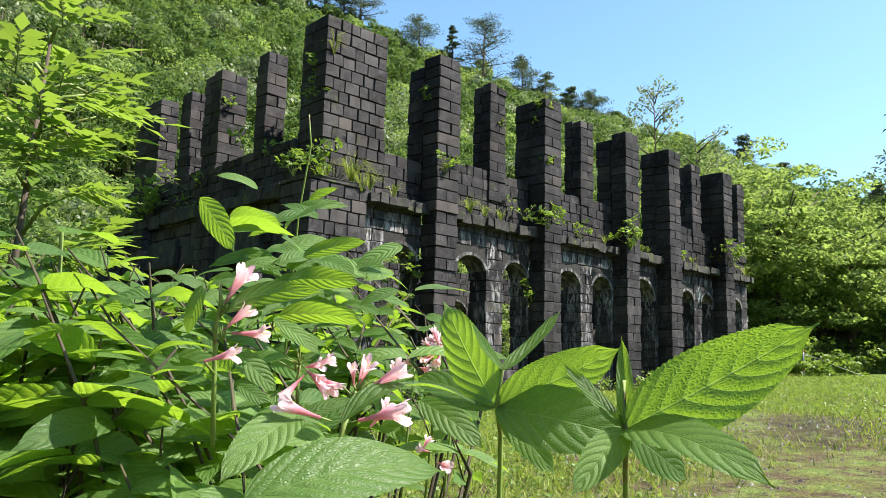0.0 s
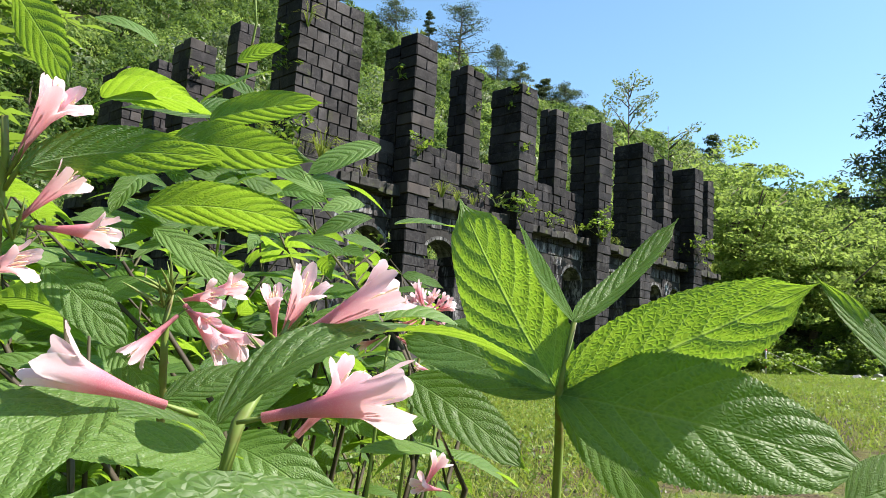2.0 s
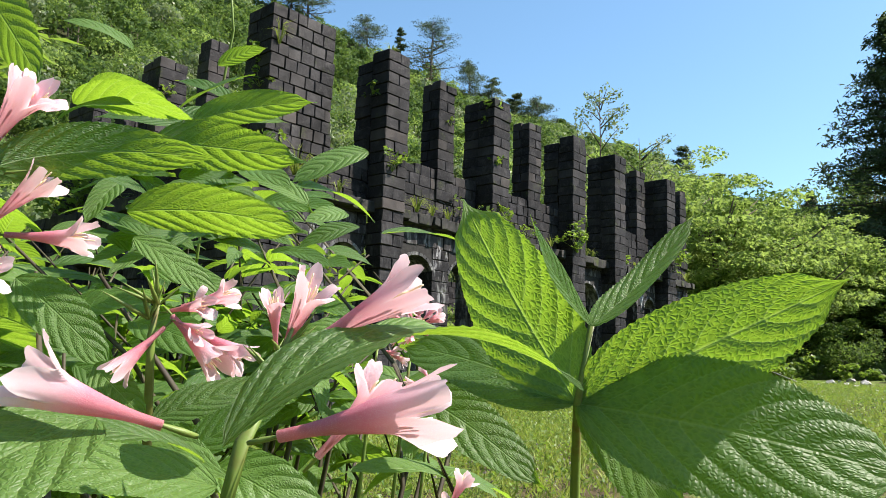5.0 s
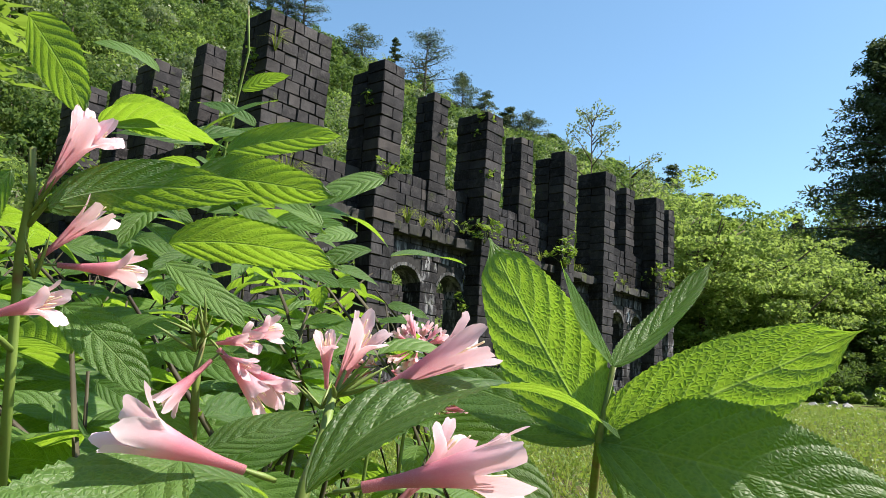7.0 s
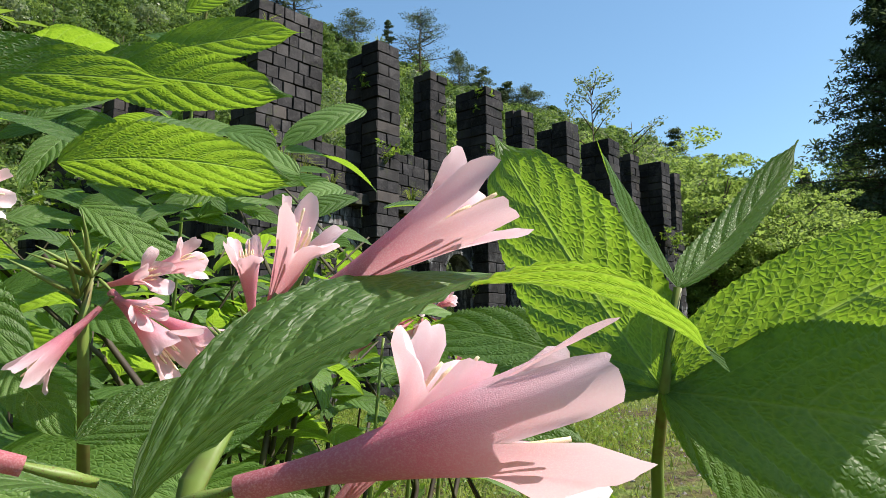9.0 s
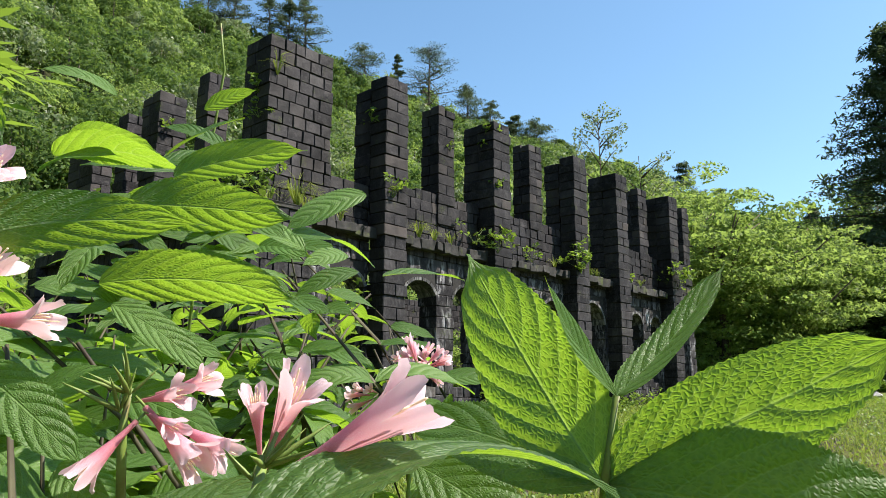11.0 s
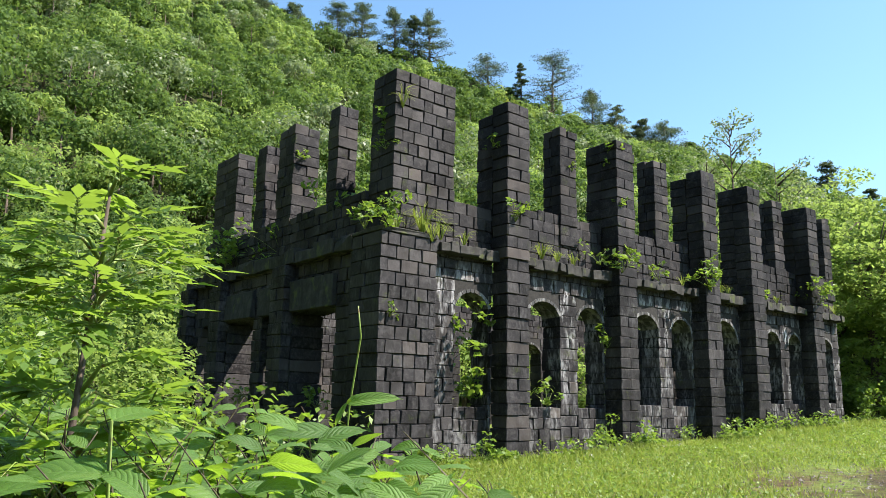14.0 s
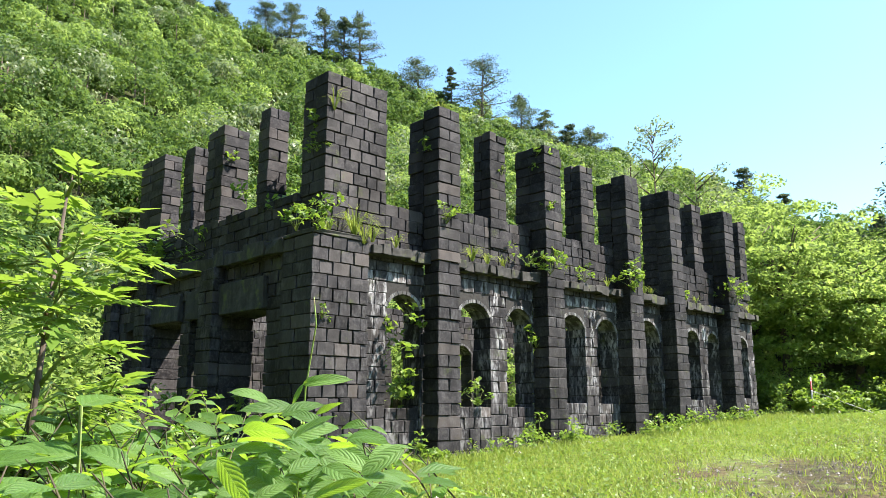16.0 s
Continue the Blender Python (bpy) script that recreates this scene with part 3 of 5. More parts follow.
def broad_tree(x, y, height, width, mat, leaves, size, label, group="trees by the ruin"):
    z = float(ground_z(np.float64(x), np.float64(y)))
    t = empty("broadleaf_tree", x, y, z, label, "tree", group)
    part("trunk", tubes_mesh("trunk", branches(height * 0.85, width * 0.9, 9, 0.03 * height), BARK), t)
    cl = crown_clumps(int(130 + 14 * width), width, height * 0.50, height * 0.52, 0.4)
    part("crown", quad_mesh("crown", leaf_quads(clumped(leaves, cl, width * 0.20, 0.36), size), mat), t)
    return t


def conifer_shape(height, width, leaves, size, bare=0.08, tiers=30):
    """Clumped needle sprays in drooping tiers, and the branches that bear them."""
    pts, runs = [], [([(0, 0, -0.3), (0.02 * height, 0, height * 0.5), (0.02 * height, 0.01 * height, height)], [0.02 * height, 0.013 * height, 0.003 * height])]
    for i in range(tiers):
        t = bare + (1 - bare) * i / (tiers - 1)
        reach = width * (1.03 - (t - bare) / (1 - bare)) ** 0.8
        for k in range(int(rng.integers(5, 9))):
            a = rand(0, 2 * math.pi)
            r = reach * rand(0.5, 1.12)
            tip = np.array([math.cos(a) * r, math.sin(a) * r, height * t + r * rand(-0.22, 0.12) + rand(-0.02, 0.02) * height])
            root = np.array([0.02 * height, 0, height * t])
            runs.append(([root.tolist(), (root * 0.5 + tip * 0.5 + (0, 0, 0.04 * r)).tolist(), tip.tolist()], [0.0035 * height, 0.0022 * height, 0.0008 * height]))
            for s in np.linspace(0.25, 1.0, 7):
                pts.append(root * (1 - s) + tip * s)
    pts = np.array(pts)
    q = leaf_quads(clumped(leaves, pts, width * 0.11, 0.5), size, 0.5, 0.30)
    return q, runs


def pine_shape(height, width, leaves, size):
    """A ragged pine: bare lower trunk, crooked limbs of uneven reach, loose pads of needles."""
    lean = (rand(-0.06, 0.06) * height, rand(-0.06, 0.06) * height)
    at = lambda t: np.array([lean[0] * t * t, lean[1] * t * t, height * t])
    pts = []
    runs = [([(0, 0, -0.3), at(0.5).tolist(), at(1.0).tolist()], [0.020 * height, 0.013 * height, 0.004 * height])]
    for i in range(64):
        t = rand(0.22, 0.99)
        reach = 1.25 * width * (0.14 + 0.95 * (1.0 - t) ** 0.75 * min(1.0, (t - 0.08) / 0.3)) * rand(0.5, 1.15)
        a = rand(0, 2 * math.pi)
        root = at(t)
        tip = root + np.array([math.cos(a) * reach, math.sin(a) * reach, reach * rand(-0.12, 0.25)])
        runs.append(([root.tolist(), (root * 0.5 + tip * 0.5 + (0, 0, -0.04 * reach)).tolist(), tip.tolist()], [0.006 * height, 0.004 * height, 0.0015 * height]))
        for s in (0.35, 0.55, 0.75, 0.9, 1.0):
            pts.append(root * (1 - s) + tip * s)
    pts += [at(0.97), at(1.0)]
    return leaf_quads(clumped(leaves, np.array(pts), width * 0.17, 0.42), size, 0.5, 0.26), runs


def conifer(x, y, height, width, leaves, size, label, group="conifers"):
    z = float(ground_z(np.float64(x), np.float64(y)))
    t = empty("conifer_tree", x, y, z, label, "tree", group)
    q, runs = (pine_shape if "pine" in label else conifer_shape)(height, width, leaves, size)
    part("trunk", tubes_mesh("trunk", runs, BARK, 5), t)
    part("crown", quad_mesh("crown", q, NEEDLES), t)
    return t


EYE_X, EYE_Y = -6.95, -10.2


def polar(az, d):
    return EYE_X + d * math.cos(radians(az)), EYE_Y + d * math.sin(radians(az))


def tri_mesh(name, v, mat):
    """A mesh of loose triangles from an array (n, 3, 3)."""
    v = np.asarray(v, dtype=np.float32)
    n = len(v)
    me = bpy.data.meshes.new(name)
    me.vertices.add(3 * n)
    me.vertices.foreach_set("co", v.ravel())
    me.loops.add(3 * n)
    me.loops.foreach_set("vertex_index", np.arange(3 * n, dtype=np.int32))
    me.polygons.add(n)
    me.polygons.foreach_set("loop_start", np.arange(0, 3 * n, 3, dtype=np.int32))
    me.polygons.foreach_set("loop_total", np.full(n, 3, dtype=np.int32))
    me.materials.append(mat)
    me.update(calc_edges=True)
    return me


def far_crown(n, w, h, size, loose=0.0):
    """Leaf triangles on the lobes of a billowing crown that stands on z = 0; loose: feathery."""
    k = 15
    d = rng.normal(0, 1, (k, 3))
    d[:, 2] = np.abs(d[:, 2]) * 0.9 - 0.25
    d /= np.linalg.norm(d, axis=1)[:, None]
    lobes = d * (w * 0.66, w * 0.66, h * 0.40) * rng.uniform(0.75, 1.1, (k, 1)) + (0, 0, h * 0.58)
    rad = w * rng.uniform(0.26, 0.46, k)
    pick = rng.integers(0, k, n)
    o = rng.normal(0, 1, (n, 3))
    o[:, 2] = o[:, 2] + 0.35
    o /= np.linalg.norm(o, axis=1)[:, None]
    c = lobes[pick] + o * (rad[pick] * rng.uniform(0.72 - 0.4 * loose, 1.04 + 0.35 * loose, n))[:, None] * (1, 1, 0.72)
    nrm = o + rng.normal(0, 0.30, (n, 3)) + (0, 0, 0.15)
    nrm /= np.linalg.norm(nrm, axis=1)[:, None]
    a = np.cross(nrm, rng.normal(0, 1, (n, 3)))
    a /= np.linalg.norm(a, axis=1)[:, None] + 1e-9
    b = np.cross(nrm, a)
    s = (size * rng.uniform(0.6, 1.4, n))[:, None]
    return np.stack([c + a * s, c - a * s * 0.5 + b * s * 0.75, c - a * s * 0.5 - b * s * 0.75], 1)


def forest():
    """The wooded valley side behind and beside the ruin; trees past bearing 96 are unseen, added to block skylight from
    the flank.
    """
    groups = {"a": [], "b": [], "c": []}
    trunks = []
    for i in range(2050):
        near = i < 1780
        az = 2.0 + 94.0 * ((i * 0.6180339) % 1.0) + rand(-0.6, 0.6) if near else rand(96, 215)
        d = math.sqrt(900.0 + 37600.0 * (i + rand(0, 1)) / 1450) if i < 1450 else rand(30, 80) if near else rand(42, 190)
        x, y = polar(az, d)
        if y < 13.5 and -9 < x < 30 or (x > 20 and d < 47):
            continue
        if az > 96 and d < 42:
            continue
        z = float(ground_z(np.float64(x), np.float64(y)))
        w = rand(2.0, 4.3) * (1.0 if d > 70 else 0.8)
        h = w * rand(1.6, 2.3)
        n = int(1250 if d < 60 else 1000 if d < 110 else 760)
        if az > 96:
            n = 240
        key = "abc"[int(rng.choice([0, 0, 0, 0, 0, 0, 0, 1, 2, 2]))]
        q = far_crown(n, w, h, (0.0016 * d + 0.075) * (1.7 if az > 96 else 1.0), 0.7 if key == "b" else 0.0) + (x, y, z)
        groups[key].append(q)
        trunks.append(([(x, y, z - 0.3), (x + rand(-0.4, 0.4), y, z + h * 0.75)], [0.15, 0.05]))
    for key, mat, label in (("a", CANOPY, "dense green broadleaf woods on the hillside"), ("b", CANOPY_PALE, "pale grey-green trees scattered in the hillside woods"), ("c", CANOPY_YELLOW, "bright yellow-green spring trees in the hillside woods")):
        tagged(new("hillside_woods", tri_mesh("hillside_woods", np.concatenate(groups[key]), mat)), label, "woods", kind="stuff")
    tagged(new("woodland_trunks", tubes_mesh("woodland_trunks", trunks, BARK, 4)), "thin brown trunks inside the hillside woods", "woods", kind="stuff")


forest()


# pines on the skyline: bearing, steepness of the line of sight to the top, reach of the boughs
for az, steep, w in ((66.2, 0.54, 4.8), (63.3, 0.538, 3.4), (60.0, 0.542, 4.8), (58.1, 0.546, 4.8), (55.3, 0.546, 4.4), (53.9, 0.534, 3.4), (52.5, 0.541, 5.0), (47.8, 0.474, 5.9), (45.2, 0.461, 2.3), (42.8, 0.475, 7.5), (39.7, 0.421, 5.0), (38.0, 0.395, 3.4), (36.2, 0.372, 3.7), (34.4, 0.365, 5.2), (32.6, 0.336, 3.1), (23.8, 0.293, 3.4), (21.2, 0.256, 2.7), (26.3, 0.274, 2.7)):
    d = 186.0
    x, y = polar(az, d)
    conifer(x, y, 1.0 + steep * d - float(ground_z(np.float64(x), np.float64(y))), w * 1.4, 6000, 0.27, "dark ragged pine on the hillside skyline")
for az, d, h, w in ((9.8, 45, 18.0, 6.2), (5.5, 44, 20, 5.6), (12.4, 56, 11, 4.0), (15.5, 62, 9.5, 3.2), (17.8, 64, 9.0, 2.8)):
    x, y = polar(az, d)
    conifer(x, y, h, w * 1.1, 36000 if d < 50 else 9000, 0.16, "tall dark cedar with drooping layered boughs")
for az, d, h, w, mat in ((21.5, 31, 6.6, 3.3, CANOPY_YELLOW), (17.6, 33, 5.6, 3.4, CANOPY_YELLOW), (24.5, 34, 7.4, 3.0, CANOPY_YELLOW), (13.8, 36, 5.4, 3.2, CANOPY_YELLOW), (27.5, 37, 8.2, 3.4, CANOPY_YELLOW), (31.5, 40, 8.6, 3.4, CANOPY_YELLOW), (10.0, 36, 4.6, 3.2, CANOPY), (20, 42, 8.5, 4.0, CANOPY_YELLOW), (25.5, 46, 9.5, 3.6, CANOPY), (15.5, 52, 10.5, 4.6, CANOPY), (11.5, 50, 11.5, 4.6, CANOPY), (19.2, 50, 10.0, 4.2, CANOPY)):
    x, y = polar(az, d)
    broad_tree(x, y, h * (1.22 if d < 38 else 0.95), w, mat, 21000 if d < 38 else 12000, 0.085 if d < 38 else 0.12, "leafy bright green broadleaf tree beyond the ruin")


def bare_tree(x, y, h):
    """A thin, sparsely leaved young tree behind the upper walls."""
    z = float(ground_z(np.float64(x), np.float64(y)))
    t = empty("sparse_tree", x, y, z, "thin young tree with sparse new leaves", "tree")
    runs = [([(0, 0, -0.3), (0.1, 0, h * 0.5), (0.0, 0.1, h)], [0.09, 0.06, 0.012])]
    tips = []
    for k in range(20):
        s = rand(0.5, 0.97)
        p = Vector((0.05, 0.05, h * s))
        a = rand(0, 2 * math.pi)
        e = p + Vector((math.cos(a), math.sin(a), rand(0.5, 1.0))) * rand(1.2, 2.4) * (1.3 - s) * 1.5
        runs.append(([p, p.lerp(e, 0.5) + Vector((0, 0, 0.1)), e], [0.03, 0.02, 0.006]))
        tips += [p.lerp(e, q) for q in (0.5, 0.7, 0.85, 1.0)]
    part("trunk", tubes_mesh("trunk", runs, BARK, 5), t)
    part("crown", quad_mesh("crown", leaf_quads(clumped(1100, np.array([tuple(v) for v in tips]), 0.30, 0.8), 0.075), CANOPY_PALE), t)


x, y = polar(29.7, 34.0)
bare_tree(x, y, 12.6)
x, y = polar(26.8, 35.0)
bare_tree(x, y, 10.6)
x, y = polar(31.5, 36.0)
bare_tree(x, y, 11.2)

# ---- the flowering shrub in front ----
def leaf_mesh(ratio, curl, fold, seed, teeth=True, nu=60, nv=6, relief=0.0010):
    """A toothed, pointed leaf, one unit long in x; ratio: width to length."""
    g = np.random.default_rng(seed)
    verts, uvs, faces = [], [], []
    wav = g.uniform(-0.5, 0.5, 4)
    for i in range(nu + 1):
        u = i / nu
        w = ratio * 0.5 * 1.62 * (u ** 0.62) * ((1 - u) ** 0.72) * (1.12 - 0.35 * u)
        if u > 0.86:
            w = max(w * (1 - u) / 0.14, 0.004) * (1 - (u - 0.86) * 1.0)
        if teeth and 0.06 < u < 0.93 and i % 2:
            w *= 1.05 if nu < 40 else 1.035
        sag = -curl * (u ** 2.0) + curl * 0.55 * u
        for j in range(-nv, nv + 1):
            v = j / nv
            y = w * v
            z = sag + fold * abs(y) * (1 - 0.25 * u) - fold * 1.1 * y * y / max(ratio, 0.1)
            z += 0.012 * math.sin(9 * u + wav[0] * 6) * v * abs(v) + 0.018 * wav[1] * math.sin(5 * u + 2) * v
            if abs(j) == nv:
                z += 0.008 * (1 if i % 2 else -1) * wav[2]
            bulge = abs((u * 8 - 2.3 * abs(v) ** 1.35) % 1.0 - 0.5)
            z += relief * (0.25 - bulge) * -4.0 * abs(v) ** 0.5 * (1.15 - abs(v)) * (1 - u) ** 0.4 * ratio
            verts.append((u, y + 0.03 * wav[3] * math.sin(math.pi * u), z))
            uvs.append((u, v))
    m = 2 * nv + 1
    for i in range(nu):
        for j in range(2 * nv):
            a = i * m + j
            faces.append((a, a + m, a + m + 1, a + 1))
    return mesh("leaf", verts, faces, LEAF, uvs, smooth=True)


def leaf_pose(base, tip, normal):
    b, t = Vector(base), Vector(tip)
    x = (t - b).normalized()
    n = Vector(normal)
    y = n.cross(x).normalized()
    z = x.cross(y)
    s = (t - b).length
    return Matrix(((x.x * s, y.x * s, z.x * s, b.x), (x.y * s, y.y * s, z.y * s, b.y), (x.z * s, y.z * s, z.z * s, b.z), (0, 0, 0, 1)))


shrub = empty("weigela_shrub", -6.6, -9.5, -0.3, "flowering shrub with toothed bright green leaves and pink funnel flowers", "shrub")
OFF = Matrix.Translation((6.6, 9.5, 0.3))
hero_count = [0]


def hero_leaf(base, tip, normal, ratio, curl, fold, relief=0.001):
    hero_count[0] += 1
    ob = part("leaf", leaf_mesh(ratio * 1.15, curl, fold, hero_count[0], nu=60 if relief < 0.002 else 120, relief=relief), shrub)
    m = leaf_pose(base, tip, normal)
    ob.matrix_basis = OFF @ m @ Matrix.Rotation(math.atan2(0.45 * curl, 1.0), 4, "Y").inverted()
    return ob


def flower_mesh(seed):
    """A funnel with five flaring, notched lobes, one unit long in x, its mouth at x = 1."""
    g = np.random.default_rng(seed)
    verts, uvs, faces = [], [], []
    nu, nk = 14, 50
    tilt = g.uniform(0.35, 1.45, 5)
    for i in range(nu + 1):
        u = i / nu
        for k in range(nk):
            a = 2 * math.pi * k / nk
            lobe = int(k * 5 / nk) % 5
            ph = (k * 5 / nk) % 1.0
            edge = max(0.0, 1 - abs(2 * ph - 1) ** 2.6) ** 0.6
            if u < 0.55:
                r = 0.042 + 0.02 * u + 0.27 * max(0.0, u - 0.16) ** 1.3
                x = u * 1.12
            else:
                q = (u - 0.55) / 0.45
                r0 = 0.042 + 0.011 + 0.27 * 0.39 ** 1.3
                bend = tilt[lobe]
                x = 0.616 + 0.44 * q * (0.22 + 0.78 * edge) - 0.15 * q * q * bend * edge
                r = r0 + 0.13 * q * (0.40 + 0.60 * edge) * bend + 0.07 * q * q * bend
                r += 0.014 * math.sin(7 * a + seed) * q
                x += (0.016 * math.sin(8 * a + 2.1 * seed) + 0.008 * math.sin(17 * a + seed)) * q * q
            pinch = 1.0 if u < 0.55 else 1 - 0.18 * (1 - edge) * (u - 0.55) / 0.45
            verts.append((x + 0.012 * math.sin(3 * a + seed) * u, r * pinch * math.cos(a), r * pinch * math.sin(a) * 0.92))
            uvs.append((u, k / nk))
    for i in range(nu):
        for k in range(nk):
            k2 = (k + 1) % nk
            faces.append((i * nk + k, i * nk + k2, (i + 1) * nk + k2, (i + 1) * nk + k))
    return mesh("corolla", verts, faces, PETAL, uvs, smooth=True)


COROLLAS = [flower_mesh(k) for k in range(8)]
v, f = [], []
for k in range(5):
    a = 2 * math.pi * k / 5
    r = 0.09
    vv, ff = tube([(0.3, 0, 0), (0.62, r * 0.6 * math.cos(a), r * 0.6 * math.sin(a)), (0.78, r * 0.9 * math.cos(a), r * 0.9 * math.sin(a)), (0.83, r * 0.9 * math.cos(a), r * 0.9 * math.sin(a))], (0.006, 0.006, 0.014, 0.008), 5)
    f += [tuple(i + len(v) for i in q) for q in ff]
    v += vv
vv, ff = tube([(0.2, 0, 0), (0.7, 0.02, 0), (0.92, 0.05, 0.01), (0.94, 0.05, 0.01)], (0.004, 0.004, 0.011, 0.008), 6)
f += [tuple(i + len(v) for i in q) for q in ff]
v += vv
STAMENS = mesh("anther_tuft", v, f, ANTHER, smooth=True)
SEPAL = mesh("sepal", *tube([(0, 0, 0), (0.3, 0.03, 0), (0.7, 0.05, 0), (1, 0.04, 0)], (0.05, 0.07, 0.04, 0.006), 5), TWIG, smooth=True)


def flower(base, mouth, size):
    m = OFF @ leaf_pose(base, mouth, (rand(-0.3, 0.3), rand(-0.3, 0.3), 1)) @ Matrix.Diagonal((size, size * 0.84, size * 0.84, 1)) @ Matrix.Rotation(rand(0, 6), 4, "X")
    ob = part("blossom", COROLLAS[int(rng.integers(8))], shrub, "pale pink funnel blossom with cream stamens", m)
    s = new("anther_tuft", STAMENS)
    s.parent = ob
    back = Vector(base) - (Vector(mouth) - Vector(base)) * 0.25
    part("calyx", SEPAL, shrub, "", OFF @ leaf_pose(back, Vector(base) + (Vector(mouth) - Vector(base)) * 0.12, (0, 0.1, 1)) @ Matrix.Diagonal((1, 1.0, 1.0, 1)))


def calyx(c):
    """Withered thin sepals where blossoms have dropped."""
    for k in range(7):
        d = Vector((rand(-1, 1), rand(-1, 1), rand(0.2, 1.6))).normalized() * rand(0.008, 0.020)
        part("calyx", SEPAL, shrub, "", OFF @ leaf_pose(c, Vector(c) + d, (0.3, 0.1, 1)) @ Matrix.Diagonal((1, 0.7, 0.7, 1)))


def stem(points, r0, r1):
    pts = [Vector(p) for p in points]
    n = len(pts)
    part("stem", mesh("stem", *tube(pts, [0.82 * (r0 + (r1 - r0) * i / (n - 1)) for i in range(n)], 8), TWIG, smooth=True), shrub, "", OFF)


hero_leaf((-6.500, -9.845, 0.874), (-6.508, -9.789, 0.963), (-0.8, -0.32, -0.12), 0.58, 0.05, 0.12)
hero_leaf((-6.500, -9.845, 0.874), (-6.455, -9.937, 0.925), (-0.74, -0.22, -0.28), 0.52, -0.12, 0.1)
hero_leaf((-6.500, -9.845, 0.874), (-6.445, -9.954, 0.852), (-0.8, -0.28, 0.33), 0.58, 0.22, 0.16, 0.005)
hero_leaf((-6.500, -9.845, 0.874), (-6.508, -9.753, 0.896), (-0.7, -0.68, 0.6), 0.5, 0.2, 0.2, 0.004)
hero_leaf((-6.500, -9.845, 0.879), (-6.453, -9.870, 0.819), (-0.7, -0.6, 0.3), 0.45, 0.2, 0.2)
hero_leaf((-6.498, -9.850, 0.905), (-6.533, -9.844, 0.945), (-0.4, -1.08, 0.5), 0.24, -0.25, 0.5)
hero_leaf((-6.498, -9.850, 0.905), (-6.453, -9.875, 0.956), (-0.9, -0.08, 0.5), 0.3, -0.2, 0.5)
hero_leaf((-6.685, -9.730, 0.946), (-6.609, -9.747, 0.964), (0.62, 0.50, 0.60), 0.40, 0.7, 0.2)
hero_leaf((-6.615, -9.704, 0.978), (-6.556, -9.734, 0.978), (0.62, 0.50, 0.55), 0.5, 0.3, 0.25)
hero_leaf((-6.623, -9.704, 0.946), (-6.569, -9.754, 0.941), (0.55, 0.45, 0.65), 0.46, 0.35, 0.28)
hero_leaf((-6.603, -9.694, 0.954), (-6.552, -9.730, 0.946), (0.7, 0.5, 0.4), 0.5, 0.2, 0.2)
hero_leaf((-6.575, -9.665, 1.006), (-6.523, -9.698, 1.024), (0.5, 0.45, 0.65), 0.4, 0.25, 0.35)
hero_leaf((-6.669, -9.636, 1.051), (-6.650, -9.670, 1.001), (0.85, 0.45, 0.2), 0.55, 0.1, 0.15)
hero_leaf((-6.659, -9.694, 0.915), (-6.630, -9.719, 0.881), (-0.62, -0.55, 0.55), 0.55, 0.3, 0.25)
hero_leaf((-6.636, -9.614, 0.977), (-6.583, -9.649, 0.966), (-0.35, -0.3, 0.85), 0.42, 0.4, 0.35)
hero_leaf((-6.562, -9.610, 0.934), (-6.521, -9.636, 0.922), (0.35, 0.35, 0.8), 0.42, 0.4, 0.3)
hero_leaf((-6.583, -9.617, 0.982), (-6.605, -9.623, 0.952), (-0.6, -0.5, 0.5), 0.6, 0.3, 0.25)
hero_leaf((-6.646, -9.781, 0.867), (-6.610, -9.795, 0.880), (-0.6, -0.5, 0.6), 0.45, 0.25, 0.25)
hero_leaf((-6.681, -9.874, 0.869), (-6.587, -9.894, 0.881), (-0.16, -0.15, 0.96), 0.33, 0.85, 0.4)
hero_leaf((-6.660, -9.834, 0.861), (-6.708, -9.838, 0.869), (-0.3, -0.3, 0.9), 0.42, 0.35, 0.3)
hero_leaf((-6.644, -9.734, 0.883), (-6.637, -9.763, 0.865), (-0.65, -0.5, 0.6), 0.5, 0.3, 0.25)
hero_leaf((-6.678, -9.672, 0.969), (-6.685, -9.663, 0.926), (-0.7, -0.5, 0.5), 0.5, 0.2, 0.2)
flower((-6.684, -9.721, 0.951), (-6.677, -9.742, 0.980), 1.0)
flower((-6.678, -9.715, 0.963), (-6.672, -9.731, 0.975), 1.4)
flower((-6.675, -9.705, 0.931), (-6.666, -9.721, 0.946), 1.4)
flower((-6.669, -9.707, 0.929), (-6.650, -9.721, 0.929), 1.4)
flower((-6.698, -9.721, 0.906), (-6.684, -9.736, 0.912), 1.4)
flower((-6.655, -9.865, 0.890), (-6.640, -9.891, 0.906), 1.0)
flower((-6.630, -9.823, 0.887), (-6.631, -9.835, 0.905), 1.4)
flower((-6.628, -9.818, 0.890), (-6.632, -9.821, 0.903), 1.4)
flower((-6.625, -9.757, 0.905), (-6.616, -9.770, 0.909), 1.4)
flower((-6.630, -9.760, 0.901), (-6.624, -9.776, 0.887), 1.4)
flower((-6.632, -9.759, 0.897), (-6.644, -9.756, 0.884), 1.4)
flower((-6.631, -9.765, 0.899), (-6.630, -9.777, 0.896), 1.4)
flower((-6.624, -9.764, 0.897), (-6.614, -9.777, 0.889), 1.4)
flower((-6.629, -9.755, 0.903), (-6.625, -9.769, 0.905), 1.4)
flower((-6.685, -9.857, 0.872), (-6.715, -9.849, 0.882), 1.0)
flower((-6.679, -9.889, 0.872), (-6.666, -9.910, 0.878), 1.4)
